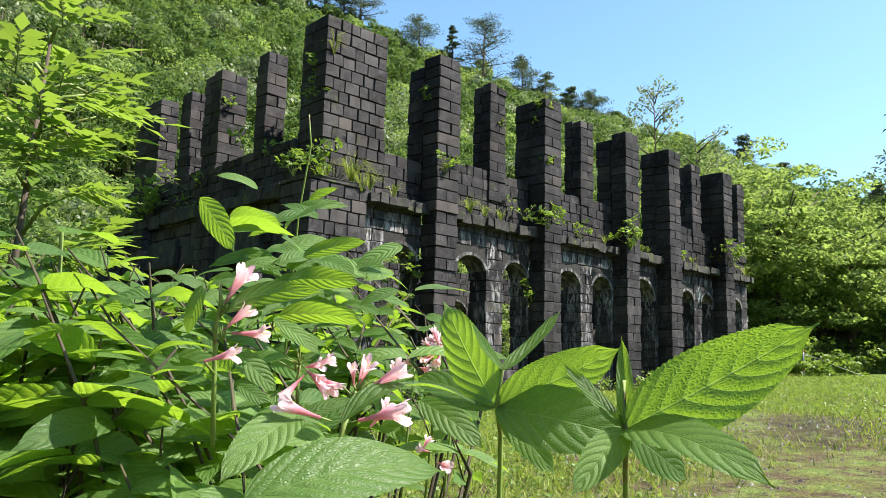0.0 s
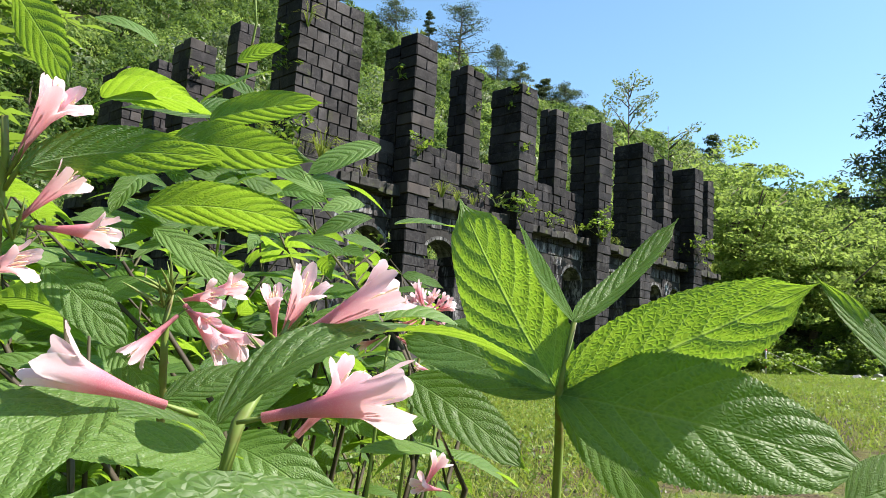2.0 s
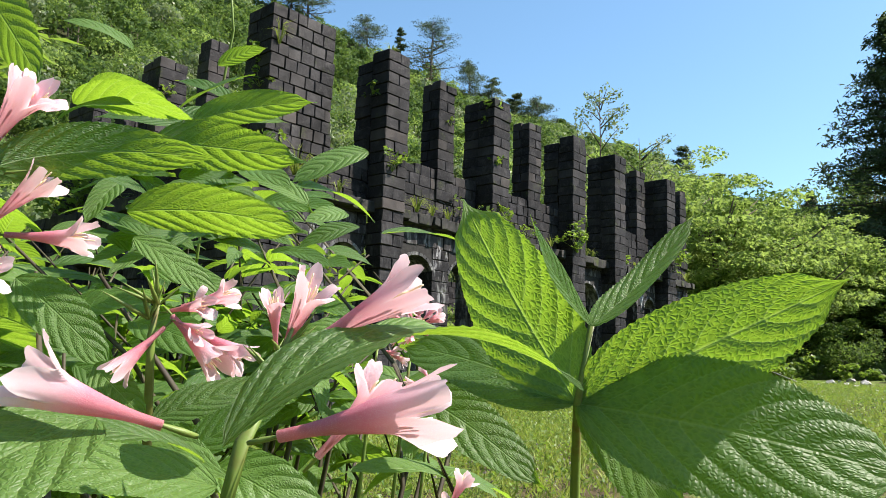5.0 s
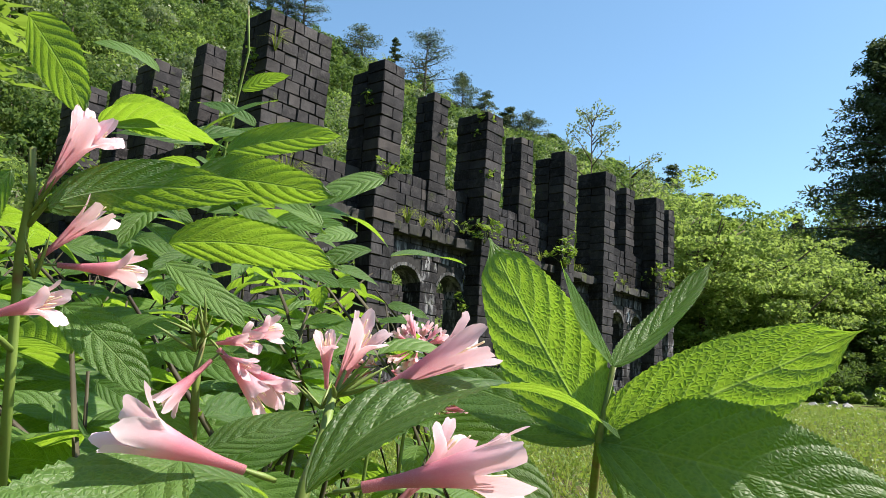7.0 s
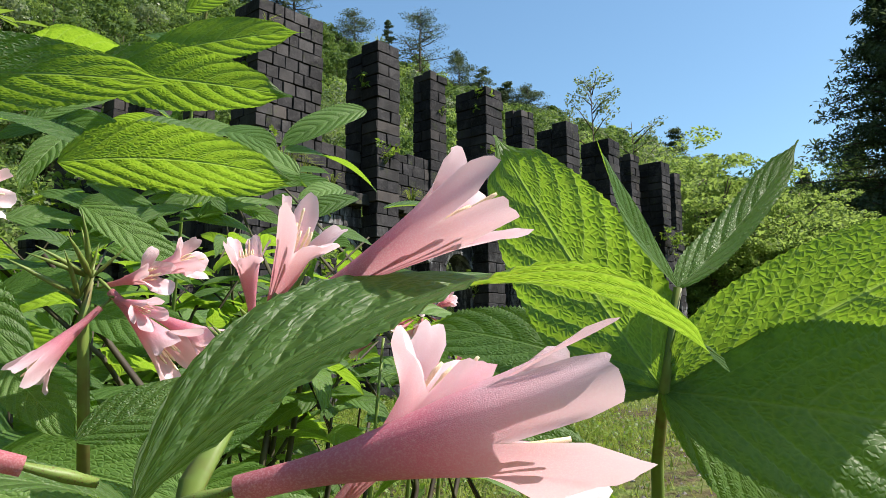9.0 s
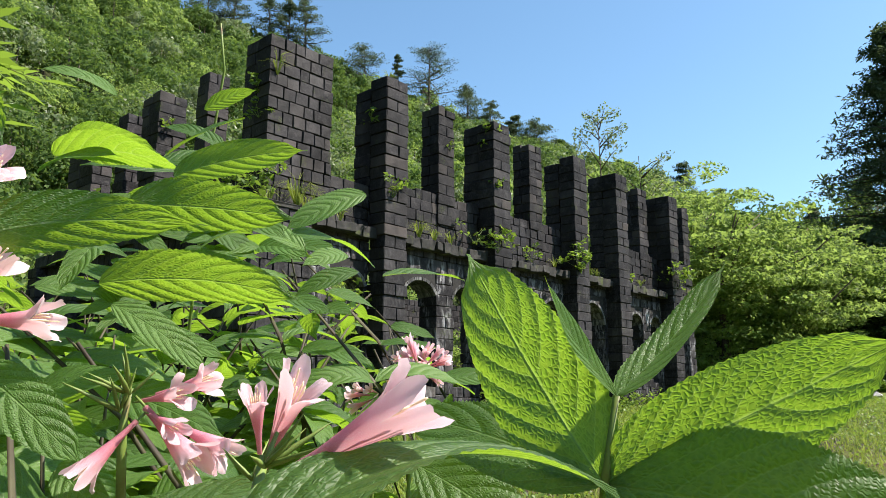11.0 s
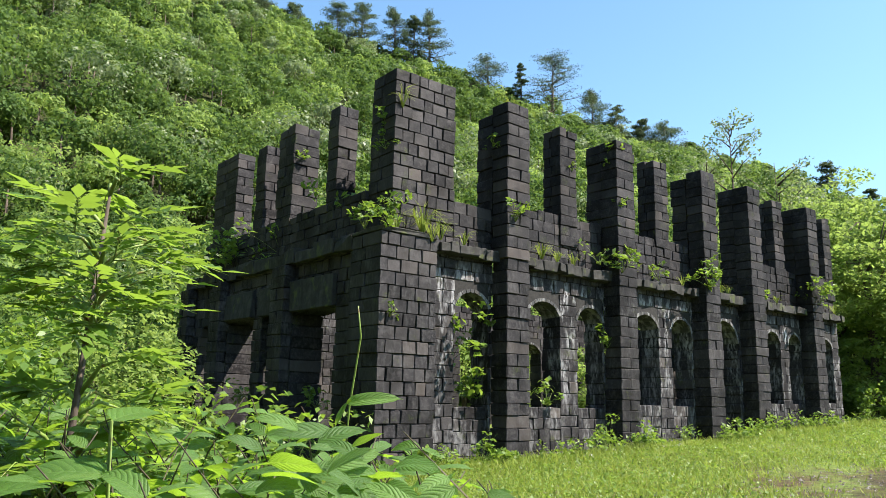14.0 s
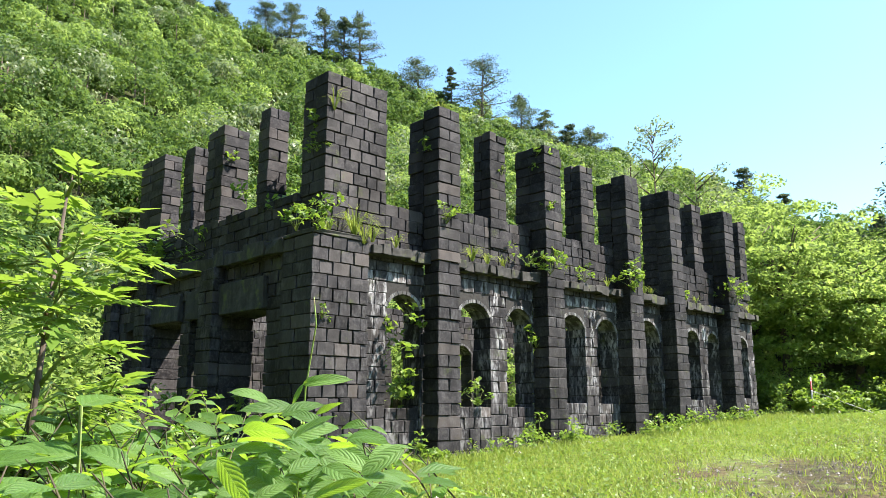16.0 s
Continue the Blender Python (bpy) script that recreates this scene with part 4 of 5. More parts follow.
flower((-6.671, -9.891, 0.868), (-6.666, -9.901, 0.880), 1.4)
calyx((-6.632, -9.821, 0.884))
calyx((-6.632, -9.753, 0.905))
calyx((-6.685, -9.719, 0.946))
calyx((-6.677, -9.708, 0.923))
calyx((-6.636, -9.831, 0.888))
calyx((-6.634, -9.751, 0.900))
stem([(-6.661, -9.841, 0.832), (-6.658, -9.847, 0.866), (-6.638, -9.830, 0.878), (-6.633, -9.827, 0.890)], 0.0028, 0.0016)
stem([(-6.671, -9.693, 0.839), (-6.678, -9.701, 0.896), (-6.683, -9.707, 0.931), (-6.687, -9.720, 0.952), (-6.690, -9.723, 0.967)], 0.0026, 0.0015)
stem([(-6.678, -9.701, 0.896), (-6.698, -9.721, 0.906)], 0.0016, 0.001)
stem([(-6.684, -9.714, 0.941), (-6.683, -9.727, 0.950)], 0.0014, 0.001)
stem([(-6.628, -9.748, 0.843), (-6.633, -9.752, 0.894), (-6.632, -9.753, 0.907)], 0.0022, 0.0014)
hero_leaf((-6.562, -10.006, 0.871), (-6.514, -10.107, 0.937), (-0.74, -0.25, -0.2), 0.52, -0.06, 0.1)
hero_leaf((-6.562, -10.006, 0.871), (-6.610, -10.000, 0.834), (-0.5, -0.68, 0.75), 0.5, 0.25, 0.3)
hero_leaf((-6.562, -10.006, 0.871), (-6.504, -10.016, 0.837), (-0.9, -0.58, 0.4), 0.5, 0.2, 0.2)
hero_leaf((-6.562, -10.006, 0.871), (-6.582, -10.105, 0.850), (-0.5, -0.38, 0.9), 0.5, 0.35, 0.2)
hero_leaf((-6.532, -9.966, 0.852), (-6.507, -9.984, 0.863), (-0.8, -0.4, 0.2), 0.8, 0.1, 0.2)
hero_leaf((-6.562, -10.006, 0.871), (-6.546, -9.994, 0.929), (-0.6, -0.2, 0.3), 0.25, -0.1, 0.5)
hero_leaf((-6.562, -10.006, 0.871), (-6.584, -9.974, 0.912), (-0.7, -0.68, 0.5), 0.25, -0.1, 0.5)
hero_leaf((-6.566, -9.619, 0.934), (-6.533, -9.652, 0.923), (-0.6, -0.78, 0.7), 0.45, 0.35, 0.25)
hero_leaf((-6.576, -9.674, 0.839), (-6.529, -9.706, 0.873), (-0.55, -0.68, 0.75), 0.45, 0.2, 0.2)
hero_leaf((-6.620, -9.780, 0.845), (-6.688, -9.769, 0.853), (-0.55, -0.68, 0.8), 0.42, 0.25, 0.2)
hero_leaf((-6.693, -9.844, 0.873), (-6.760, -9.866, 0.837), (-0.7, -0.73, 0.65), 0.5, 0.3, 0.25)
hero_leaf((-6.763, -9.900, 0.833), (-6.636, -9.921, 0.841), (-0.6, -0.68, 0.8), 0.46, 0.45, 0.3)
hero_leaf((-6.504, -9.756, 0.876), (-6.484, -9.819, 0.837), (-0.75, -0.68, 0.55), 0.5, 0.25, 0.2)
hero_leaf((-6.624, -9.695, 0.881), (-6.604, -9.706, 0.860), (-0.6, -0.78, 0.6), 0.5, 0.2, 0.25)
hero_leaf((-6.621, -9.577, 0.982), (-6.620, -9.622, 0.982), (-0.8, -0.48, 0.7), 0.6, 0.3, 0.3)
hero_leaf((-6.584, -9.563, 0.997), (-6.550, -9.585, 1.014), (-0.7, -0.68, 0.7), 0.5, 0.3, 0.3)
hero_leaf((-6.562, -9.485, 1.057), (-6.513, -9.569, 1.039), (0.15, 0.15, 0.93), 0.6, 0.35, 0.2)
hero_leaf((-6.496, -9.553, 1.090), (-6.472, -9.576, 1.105), (0.3, 0.3, 0.8), 0.5, 0.2, 0.2)
hero_leaf((-6.513, -9.552, 0.840), (-6.468, -9.576, 0.878), (-0.7, -0.78, 0.55), 0.5, 0.15, 0.2)
hero_leaf((-6.573, -9.555, 0.882), (-6.549, -9.588, 0.858), (-0.6, -0.68, 0.7), 0.5, 0.3, 0.3)
hero_leaf((-6.589, -9.643, 0.946), (-6.553, -9.670, 0.914), (-0.6, -0.78, 0.7), 0.4, 0.3, 0.2)
hero_leaf((-6.625, -9.647, 0.901), (-6.598, -9.686, 0.912), (-0.6, -0.68, 0.8), 0.5, 0.35, 0.2)
hero_leaf((-6.655, -9.579, 0.980), (-6.696, -9.615, 0.957), (-0.7, -0.48, 0.8), 0.5, 0.3, 0.2)
hero_leaf((-6.551, -9.475, 1.071), (-6.508, -9.521, 1.063), (0.4, 0.4, 0.7), 0.75, 0.2, 0.15)
hero_leaf((-6.353, -9.311, 1.134), (-6.291, -9.359, 1.141), (-0.6, -0.88, 0.5), 0.35, 0.5, 0.5)
hero_leaf((-6.353, -9.311, 1.134), (-6.362, -9.296, 1.100), (-0.8, -0.78, 0.5), 0.3, 0.3, 0.5)
hero_leaf((-6.410, -9.467, 0.986), (-6.472, -9.481, 0.966), (-0.77, -0.08, 0.76), 0.47, 0.31, 0.25)
hero_leaf((-6.357, -9.438, 0.986), (-6.341, -9.505, 0.969), (-0.41, -0.59, 0.85), 0.45, 0.37, 0.25)
hero_leaf((-6.372, -9.427, 1.008), (-6.348, -9.459, 0.991), (-0.66, -0.55, 0.82), 0.48, 0.24, 0.25)
hero_leaf((-6.406, -9.426, 1.032), (-6.452, -9.412, 1.033), (-0.45, -0.61, 0.51), 0.57, 0.22, 0.25)
hero_leaf((-6.374, -9.421, 1.048), (-6.416, -9.384, 1.043), (-0.33, -0.3, 0.69), 0.47, 0.36, 0.25)
hero_leaf((-6.491, -9.404, 0.995), (-6.461, -9.434, 0.971), (-0.24, -0.51, 0.79), 0.53, 0.44, 0.25)
hero_leaf((-6.361, -9.447, 1.005), (-6.403, -9.427, 1.011), (-0.46, -0.11, 0.63), 0.5, 0.2, 0.25)
hero_leaf((-6.431, -9.382, 1.014), (-6.389, -9.446, 1.006), (-0.22, -0.67, 0.66), 0.45, 0.41, 0.25)
hero_leaf((-6.433, -9.507, 1.004), (-6.482, -9.503, 0.973), (-0.49, -0.74, 0.5), 0.47, 0.29, 0.25)
hero_leaf((-6.396, -9.481, 0.977), (-6.455, -9.473, 0.982), (-0.24, -0.5, 0.74), 0.54, 0.33, 0.25)
hero_leaf((-6.467, -9.528, 0.980), (-6.518, -9.548, 0.956), (-0.65, -0.36, 0.85), 0.49, 0.29, 0.25)
hero_leaf((-6.441, -9.402, 1.004), (-6.392, -9.455, 0.996), (-0.22, -0.62, 0.85), 0.51, 0.38, 0.25)
hero_leaf((-6.452, -9.457, 1.031), (-6.409, -9.468, 1.046), (-0.79, -0.39, 0.7), 0.52, 0.38, 0.25)
hero_leaf((-6.450, -9.452, 1.007), (-6.396, -9.482, 1.012), (-0.67, -0.09, 0.8), 0.57, 0.27, 0.25)
hero_leaf((-6.496, -9.514, 1.016), (-6.458, -9.531, 1.021), (-0.63, -0.73, 0.58), 0.53, 0.33, 0.25)
hero_leaf((-6.465, -9.486, 1.010), (-6.422, -9.495, 0.984), (-0.62, -0.64, 0.63), 0.45, 0.43, 0.25)
hero_leaf((-6.509, -9.517, 1.020), (-6.458, -9.515, 1.034), (-0.18, -0.61, 0.74), 0.57, 0.23, 0.25)
hero_leaf((-6.387, -9.443, 1.038), (-6.449, -9.451, 1.020), (-0.27, -0.2, 0.69), 0.49, 0.44, 0.25)
hero_leaf((-6.470, -9.448, 0.973), (-6.515, -9.458, 0.944), (-0.76, -0.4, 0.68), 0.44, 0.24, 0.25)
hero_leaf((-6.362, -9.425, 1.033), (-6.352, -9.489, 1.018), (-0.75, -0.13, 0.77), 0.48, 0.32, 0.25)
hero_leaf((-6.450, -9.364, 0.984), (-6.476, -9.340, 0.968), (-0.3, -0.65, 0.63), 0.5, 0.3, 0.25)
hero_leaf((-6.440, -9.482, 0.982), (-6.380, -9.494, 0.998), (-0.45, -0.39, 0.74), 0.52, 0.4, 0.25)
hero_leaf((-6.461, -9.384, 1.043), (-6.430, -9.405, 1.013), (-0.47, -0.16, 0.55), 0.51, 0.26, 0.25)
hero_leaf((-6.476, -9.450, 0.978), (-6.518, -9.407, 0.999), (-0.33, -0.64, 0.76), 0.47, 0.29, 0.25)
hero_leaf((-6.535, -9.480, 1.031), (-6.523, -9.533, 1.002), (-0.76, -0.74, 0.87), 0.55, 0.2, 0.25)
hero_leaf((-6.393, -9.474, 1.023), (-6.433, -9.450, 1.009), (-0.4, -0.58, 0.79), 0.58, 0.35, 0.25)
hero_leaf((-6.490, -9.397, 0.984), (-6.450, -9.422, 0.967), (-0.75, -0.37, 0.57), 0.48, 0.42, 0.25)
hero_leaf((-6.432, -9.435, 1.047), (-6.395, -9.475, 1.009), (-0.39, -0.37, 0.54), 0.54, 0.33, 0.25)
hero_leaf((-6.479, -9.507, 0.978), (-6.533, -9.526, 0.955), (-0.58, -0.39, 0.52), 0.48, 0.26, 0.25)
hero_leaf((-6.463, -9.358, 0.994), (-6.415, -9.405, 0.983), (-0.43, -0.51, 0.79), 0.54, 0.42, 0.25)
hero_leaf((-6.432, -9.397, 1.055), (-6.367, -9.423, 1.073), (-0.13, -0.77, 0.58), 0.5, 0.34, 0.25)
hero_leaf((-6.416, -9.468, 1.011), (-6.447, -9.421, 1.012), (-0.67, -0.69, 0.64), 0.49, 0.31, 0.25)
hero_leaf((-6.471, -9.380, 0.999), (-6.448, -9.399, 0.978), (-0.5, -0.63, 0.79), 0.56, 0.26, 0.25)
hero_leaf((-6.516, -9.480, 0.995), (-6.475, -9.513, 0.963), (-0.25, -0.51, 0.68), 0.45, 0.21, 0.25)
hero_leaf((-6.279, -9.335, 1.049), (-6.265, -9.422, 1.043), (-0.37, -0.46, 0.56), 0.48, 0.38, 0.25)
hero_leaf((-6.473, -9.465, 1.060), (-6.424, -9.471, 1.024), (-0.04, -0.36, 0.72), 0.51, 0.23, 0.25)
hero_leaf((-6.346, -9.379, 0.968), (-6.320, -9.448, 0.974), (0.07, -0.32, 0.83), 0.51, 0.21, 0.25)
hero_leaf((-6.462, -9.527, 1.025), (-6.460, -9.600, 1.001), (-0.44, -0.3, 0.86), 0.46, 0.41, 0.25)
hero_leaf((-6.431, -9.307, 1.034), (-6.375, -9.317, 1.032), (-0.23, -0.12, 0.66), 0.56, 0.22, 0.25)
hero_leaf((-6.457, -9.415, 1.087), (-6.402, -9.440, 1.102), (-0.15, -0.61, 0.78), 0.54, 0.31, 0.25)
hero_leaf((-6.357, -9.325, 1.071), (-6.420, -9.333, 1.095), (-0.27, -0.42, 0.75), 0.5, 0.37, 0.25)
hero_leaf((-6.522, -9.367, 0.986), (-6.457, -9.377, 0.983), (-0.23, -0.71, 0.64), 0.51, 0.29, 0.25)
hero_leaf((-6.545, -9.459, 1.001), (-6.514, -9.542, 1.009), (-0.21, -0.46, 0.67), 0.44, 0.2, 0.25)
hero_leaf((-6.431, -9.457, 1.040), (-6.463, -9.411, 1.047), (-0.04, -0.78, 0.64), 0.51, 0.4, 0.25)
hero_leaf((-6.353, -9.386, 0.990), (-6.348, -9.435, 0.969), (0.24, 0.1, 0.64), 0.51, 0.22, 0.25)
hero_leaf((-6.389, -9.528, 1.014), (-6.425, -9.471, 1.043), (-0.44, -0.61, 0.84), 0.44, 0.23, 0.25)
hero_leaf((-6.354, -9.551, 0.999), (-6.395, -9.522, 0.976), (-0.13, -0.68, 0.83), 0.51, 0.35, 0.25)
hero_leaf((-6.308, -9.371, 1.050), (-6.281, -9.436, 1.049), (-0.23, -0.27, 0.68), 0.52, 0.39, 0.25)
hero_leaf((-6.417, -9.384, 1.098), (-6.491, -9.355, 1.093), (-0.44, -0.42, 0.53), 0.45, 0.28, 0.25)
hero_leaf((-6.418, -9.252, 1.039), (-6.454, -9.208, 1.029), (-0.19, -0.23, 0.85), 0.56, 0.24, 0.25)
hero_leaf((-6.264, -9.433, 1.039), (-6.316, -9.429, 1.021), (-0.16, -0.63, 0.66), 0.57, 0.35, 0.25)
hero_leaf((-6.323, -9.296, 0.992), (-6.392, -9.307, 0.981), (-0.26, -0.26, 0.81), 0.46, 0.24, 0.25)
hero_leaf((-6.437, -9.405, 0.994), (-6.505, -9.396, 0.999), (-0.14, -0.25, 0.64), 0.5, 0.23, 0.25)
hero_leaf((-6.528, -9.494, 1.106), (-6.572, -9.473, 1.117), (-0.02, -0.66, 0.64), 0.52, 0.41, 0.25)
hero_leaf((-6.469, -9.535, 1.075), (-6.494, -9.494, 1.093), (-0.47, -0.2, 0.78), 0.51, 0.32, 0.25)
hero_leaf((-6.501, -9.441, 0.991), (-6.465, -9.475, 0.973), (-0.16, -0.7, 0.54), 0.58, 0.38, 0.25)
hero_leaf((-6.420, -9.503, 1.026), (-6.467, -9.504, 1.003), (0.05, 0.05, 0.68), 0.48, 0.44, 0.25)
hero_leaf((-6.454, -9.392, 1.044), (-6.407, -9.397, 1.062), (-0.27, -0.3, 0.68), 0.51, 0.42, 0.25)
hero_leaf((-6.402, -9.355, 1.087), (-6.437, -9.320, 1.079), (0.2, 0.07, 0.81), 0.55, 0.43, 0.25)
hero_leaf((-6.504, -9.519, 1.062), (-6.471, -9.562, 1.089), (-0.25, -0.24, 0.69), 0.54, 0.21, 0.25)
hero_leaf((-6.438, -9.574, 1.012), (-6.370, -9.584, 0.997), (-0.03, -0.35, 0.81), 0.57, 0.44, 0.25)
hero_leaf((-6.504, -9.498, 1.029), (-6.568, -9.468, 1.012), (-0.37, -0.49, 0.64), 0.53, 0.33, 0.25)
hero_leaf((-6.283, -9.426, 1.001), (-6.236, -9.444, 0.988), (-0.03, -0.72, 0.75), 0.48, 0.29, 0.25)
hero_leaf((-6.293, -9.514, 1.006), (-6.213, -9.539, 1.009), (-0.4, -0.15, 0.89), 0.51, 0.23, 0.25)
hero_leaf((-6.364, -9.340, 1.022), (-6.336, -9.431, 1.044), (0.28, 0.03, 0.86), 0.5, 0.25, 0.25)
hero_leaf((-6.341, -9.383, 1.030), (-6.379, -9.357, 1.051), (0.06, -0.25, 0.55), 0.53, 0.25, 0.25)
hero_leaf((-6.571, -9.489, 1.043), (-6.544, -9.540, 1.049), (-0.35, -0.39, 0.71), 0.56, 0.41, 0.25)
hero_leaf((-6.388, -9.594, 1.047), (-6.438, -9.566, 1.015), (-0.31, -0.63, 0.77), 0.54, 0.27, 0.25)
flower((-6.604, -9.867, 0.847), (-6.598, -9.871, 0.860), 0.86)
flower((-6.600, -9.871, 0.847), (-6.614, -9.871, 0.850), 0.86)
flower((-6.589, -9.869, 0.838), (-6.598, -9.889, 0.839), 0.86)
flower((-6.689, -9.876, 0.836), (-6.670, -9.891, 0.836), 0.86)
flower((-6.708, -9.865, 0.827), (-6.708, -9.888, 0.832), 0.86)
stem([(-6.440, -9.780, -0.300), (-6.470, -9.820, 0.600), (-6.478, -9.831, 0.850), (-6.500, -9.845, 0.874), (-6.498, -9.850, 0.905)], 0.0035, 0.0016)
stem([(-6.500, -9.950, -0.300), (-6.550, -10.000, 0.600), (-6.562, -10.006, 0.871), (-6.562, -10.006, 0.901)], 0.0035, 0.0016)
stem([(-6.380, -9.300, 0.400), (-6.347, -9.309, 1.128), (-6.355, -9.344, 1.226), (-6.370, -9.357, 1.267)], 0.0022, 0.0012)

# the body of the shrub: leafy shoots in a mound, d ahead and s aside of the path's first place
LEAVES = [leaf_mesh(rand(0.50, 0.64), rand(0.15, 0.7), rand(0.2, 0.6), 100 + k, nu=12, nv=2) for k in range(14)]
m = Nodes("shoot_bark")
SHOOT = m.finish(m.n("BsdfPrincipled", Base_Color=m.ramp(m.noise(40.0), (0.35, (0.03, 0.018, 0.010)), (0.65, (0.06, 0.055, 0.02))), Roughness=0.7).outputs[0])
AHEAD, ASIDE = Vector((0.70, 0.714, 0)), Vector((0.714, -0.70, 0))
FIRST = Vector((-6.985, -10.273, 0))


def shoot(d, s, top, reach, pairs, size):
    """An upright leafy shoot whose tip stands at (d, s), with crosswise leaf pairs."""
    tip = FIRST + AHEAD * d + ASIDE * s + Vector((0, 0, top))
    lean = Vector((rand(-1, 1), rand(-1, 1), 0)) * 0.8 - AHEAD * 0.2
    root = tip - Vector((0, 0, reach)) - lean * reach
    mid = root.lerp(tip, 0.5) - lean * reach * 0.12
    low = Vector((root.x, root.y, -0.34)).lerp(Vector((-6.45, -9.15, -0.34)), 0.8)
    bow = low.lerp(root, 0.55) + (Vector((root.x, root.y, 0)) - Vector((low.x, low.y, 0))) * 0.12
    part("stem", mesh("stem", *tube([low, bow, root, mid, tip], (0.006, 0.0042, 0.0028, 0.0020, 0.0010), 6), SHOOT, smooth=True), shrub, "", OFF)
    turn = rand(0, math.pi)
    for i in range(pairs):
        q = (i + 0.4) / pairs
        p = root.lerp(tip, q) - lean * reach * 0.24 * (0.5 - abs(q - 0.5))
        for h in (0, 1):
            a = turn + i * math.pi / 2 + h * math.pi + rand(-0.25, 0.25)
            rise = rand(-0.35, 0.35) + 0.75 * max(0.0, q - 0.72)
            out = Vector((math.cos(a), math.sin(a), rise)).normalized()
            ln = size * rand(0.75, 1.2) * (1.0 - 0.55 * max(0.0, q - 0.7) / 0.3)
            part("leaf", LEAVES[int(rng.integers(14))], shrub, "", OFF @ leaf_pose(p, p + out * ln, (rand(-0.8, 0.45), rand(-0.8, 0.45), 0.8)))


for _ in range(13):
    shoot(rand(0.66, 0.86), rand(-0.38, -0.17), rand(0.74, 0.95), rand(0.14, 0.22), 4, rand(0.085, 0.11))
for _ in range(84):
    d = rand(0.66, 1.1)
    ratio = -rand(0.30, 0.95)
    shoot(d, ratio * d - 0.05, 0.98 + 0.12 * min(1, -ratio * 1.3) - abs(rng.normal(0, 0.13)), rand(0.16, 0.3), int(rng.integers(4, 6)), rand(0.095, 0.13))
for _ in range(135):
    d = rand(1.05, 1.9)
    ratio = -rand(0.12, 0.85)
    top = 1.0 + 0.10 * (d - 1.0) + 0.10 * min(1, -ratio * 1.6) - abs(rng.normal(0, 0.13))
    shoot(d, ratio * d, top, rand(0.2, 0.36), int(rng.integers(4, 7)), rand(0.08, 0.115))
for _ in range(24):
    d = rand(1.1, 1.5)
    ratio = rand(-0.18, -0.01)
    shoot(d, ratio * d, 1.06 - 0.9 * max(0.0, ratio + 0.10) + rand(-0.16, 0.04), rand(0.15, 0.25), 5, rand(0.06, 0.085))
for _ in range(60):
    d = rand(0.8, 1.9)
    ratio = -rand(0.18, 0.95)
    shoot(d, ratio * d, rand(0.25, 0.85), rand(0.2, 0.35), 5, rand(0.085, 0.12))

# round clusters of deeper pink blossom on the far side of the shrub
for cx, cy, cz, n in ((-6.198, -9.469, 0.928, 22), (-6.185, -9.487, 0.866, 13), (-6.232, -9.452, 0.905, 6)):
    for _ in range(n):
        v = Vector((rand(-1, 1), rand(-1, 1), rand(-0.6, 1))).normalized()
        c = Vector((cx, cy, cz)) + v * 0.012
        flower(tuple(c), tuple(c + v * rand(0.018, 0.028)), 1.0)
    stem([(cx + 0.02, cy + 0.06, cz - 0.35), (cx, cy + 0.01, cz - 0.08), (cx, cy, cz)], 0.003, 0.0015)


# ---- the feathery sapling beside the shrub ----
def sapling(x, y, z, h):
    t = empty("sapling", x, y, z, "slender young tree with feathery compound leaves", "tree")
    runs = [([(0, 0, 0), (0.02, 0.01, h * 0.35), (0.05, 0.02, h * 0.7), (0.08, 0.03, h)], [0.016, 0.012, 0.008, 0.003])]
    quads = []
    for k in range(105):
        q = rand(0.30, 1.0)
        p = Vector((0.08 * q, 0.03 * q, h * q))
        a = rand(0, 2 * math.pi)
        e = p + Vector((math.cos(a), math.sin(a), rand(0.1, 0.8))) * rand(0.04, 0.19) * (1.35 - 0.75 * q)
        runs.append(([p, p.lerp(e, 0.5) + Vector((0, 0, 0.02)), e], [0.005, 0.004, 0.002]))
        for _ in range(2):
            b = a + rand(-0.9, 0.9)
            axis = Vector((math.cos(b), math.sin(b), rand(-0.3, 0.5))).normalized()
            ln = rand(0.09, 0.16)
            side = axis.cross(Vector((rand(-0.3, 0.3), rand(-0.3, 0.3), 1))).normalized()
            runs.append(([e, e + axis * ln * 0.5 + Vector((0, 0, 0.012)), e + axis * ln - Vector((0, 0, 0.02))], [0.0016, 0.0012, 0.0006]))
            up = side.cross(axis)
            for i in range(6):
                s = 0.18 + 0.14 * i
                c = e + axis * ln * s + Vector((0, 0, 0.012 * math.sin(math.pi * s) - 0.02 * s * s))
                for w in ((-1, 1) if i < 5 else (0,)):
                    dr = (side * w * 0.9 + axis * (0.55 if w else 1.0) - up * rand(0.0, 0.3)).normalized()
                    wd = dr.cross(up).normalized()
                    L = rand(0.040, 0.066)
                    quads.append([c, c + dr * L * 0.45 + wd * L * 0.20 + up * 0.004, c + dr * L, c + dr * L * 0.45 - wd * L * 0.20 + up * 0.004])
    part("trunk", tubes_mesh("trunk", runs[:1], BARK, 7), t)
    tagged(part("twig_work", tubes_mesh("twig_work", runs[1:], TWIG, 5), t), kind="stuff")
    part("crown", quad_mesh("crown", [[tuple(v) for v in q] for q in quads], SAPLING), t)
    return t


sapling(-6.60, -8.66, -0.3, 1.86)
sapling(-7.15, -8.2, -0.3, 1.75)


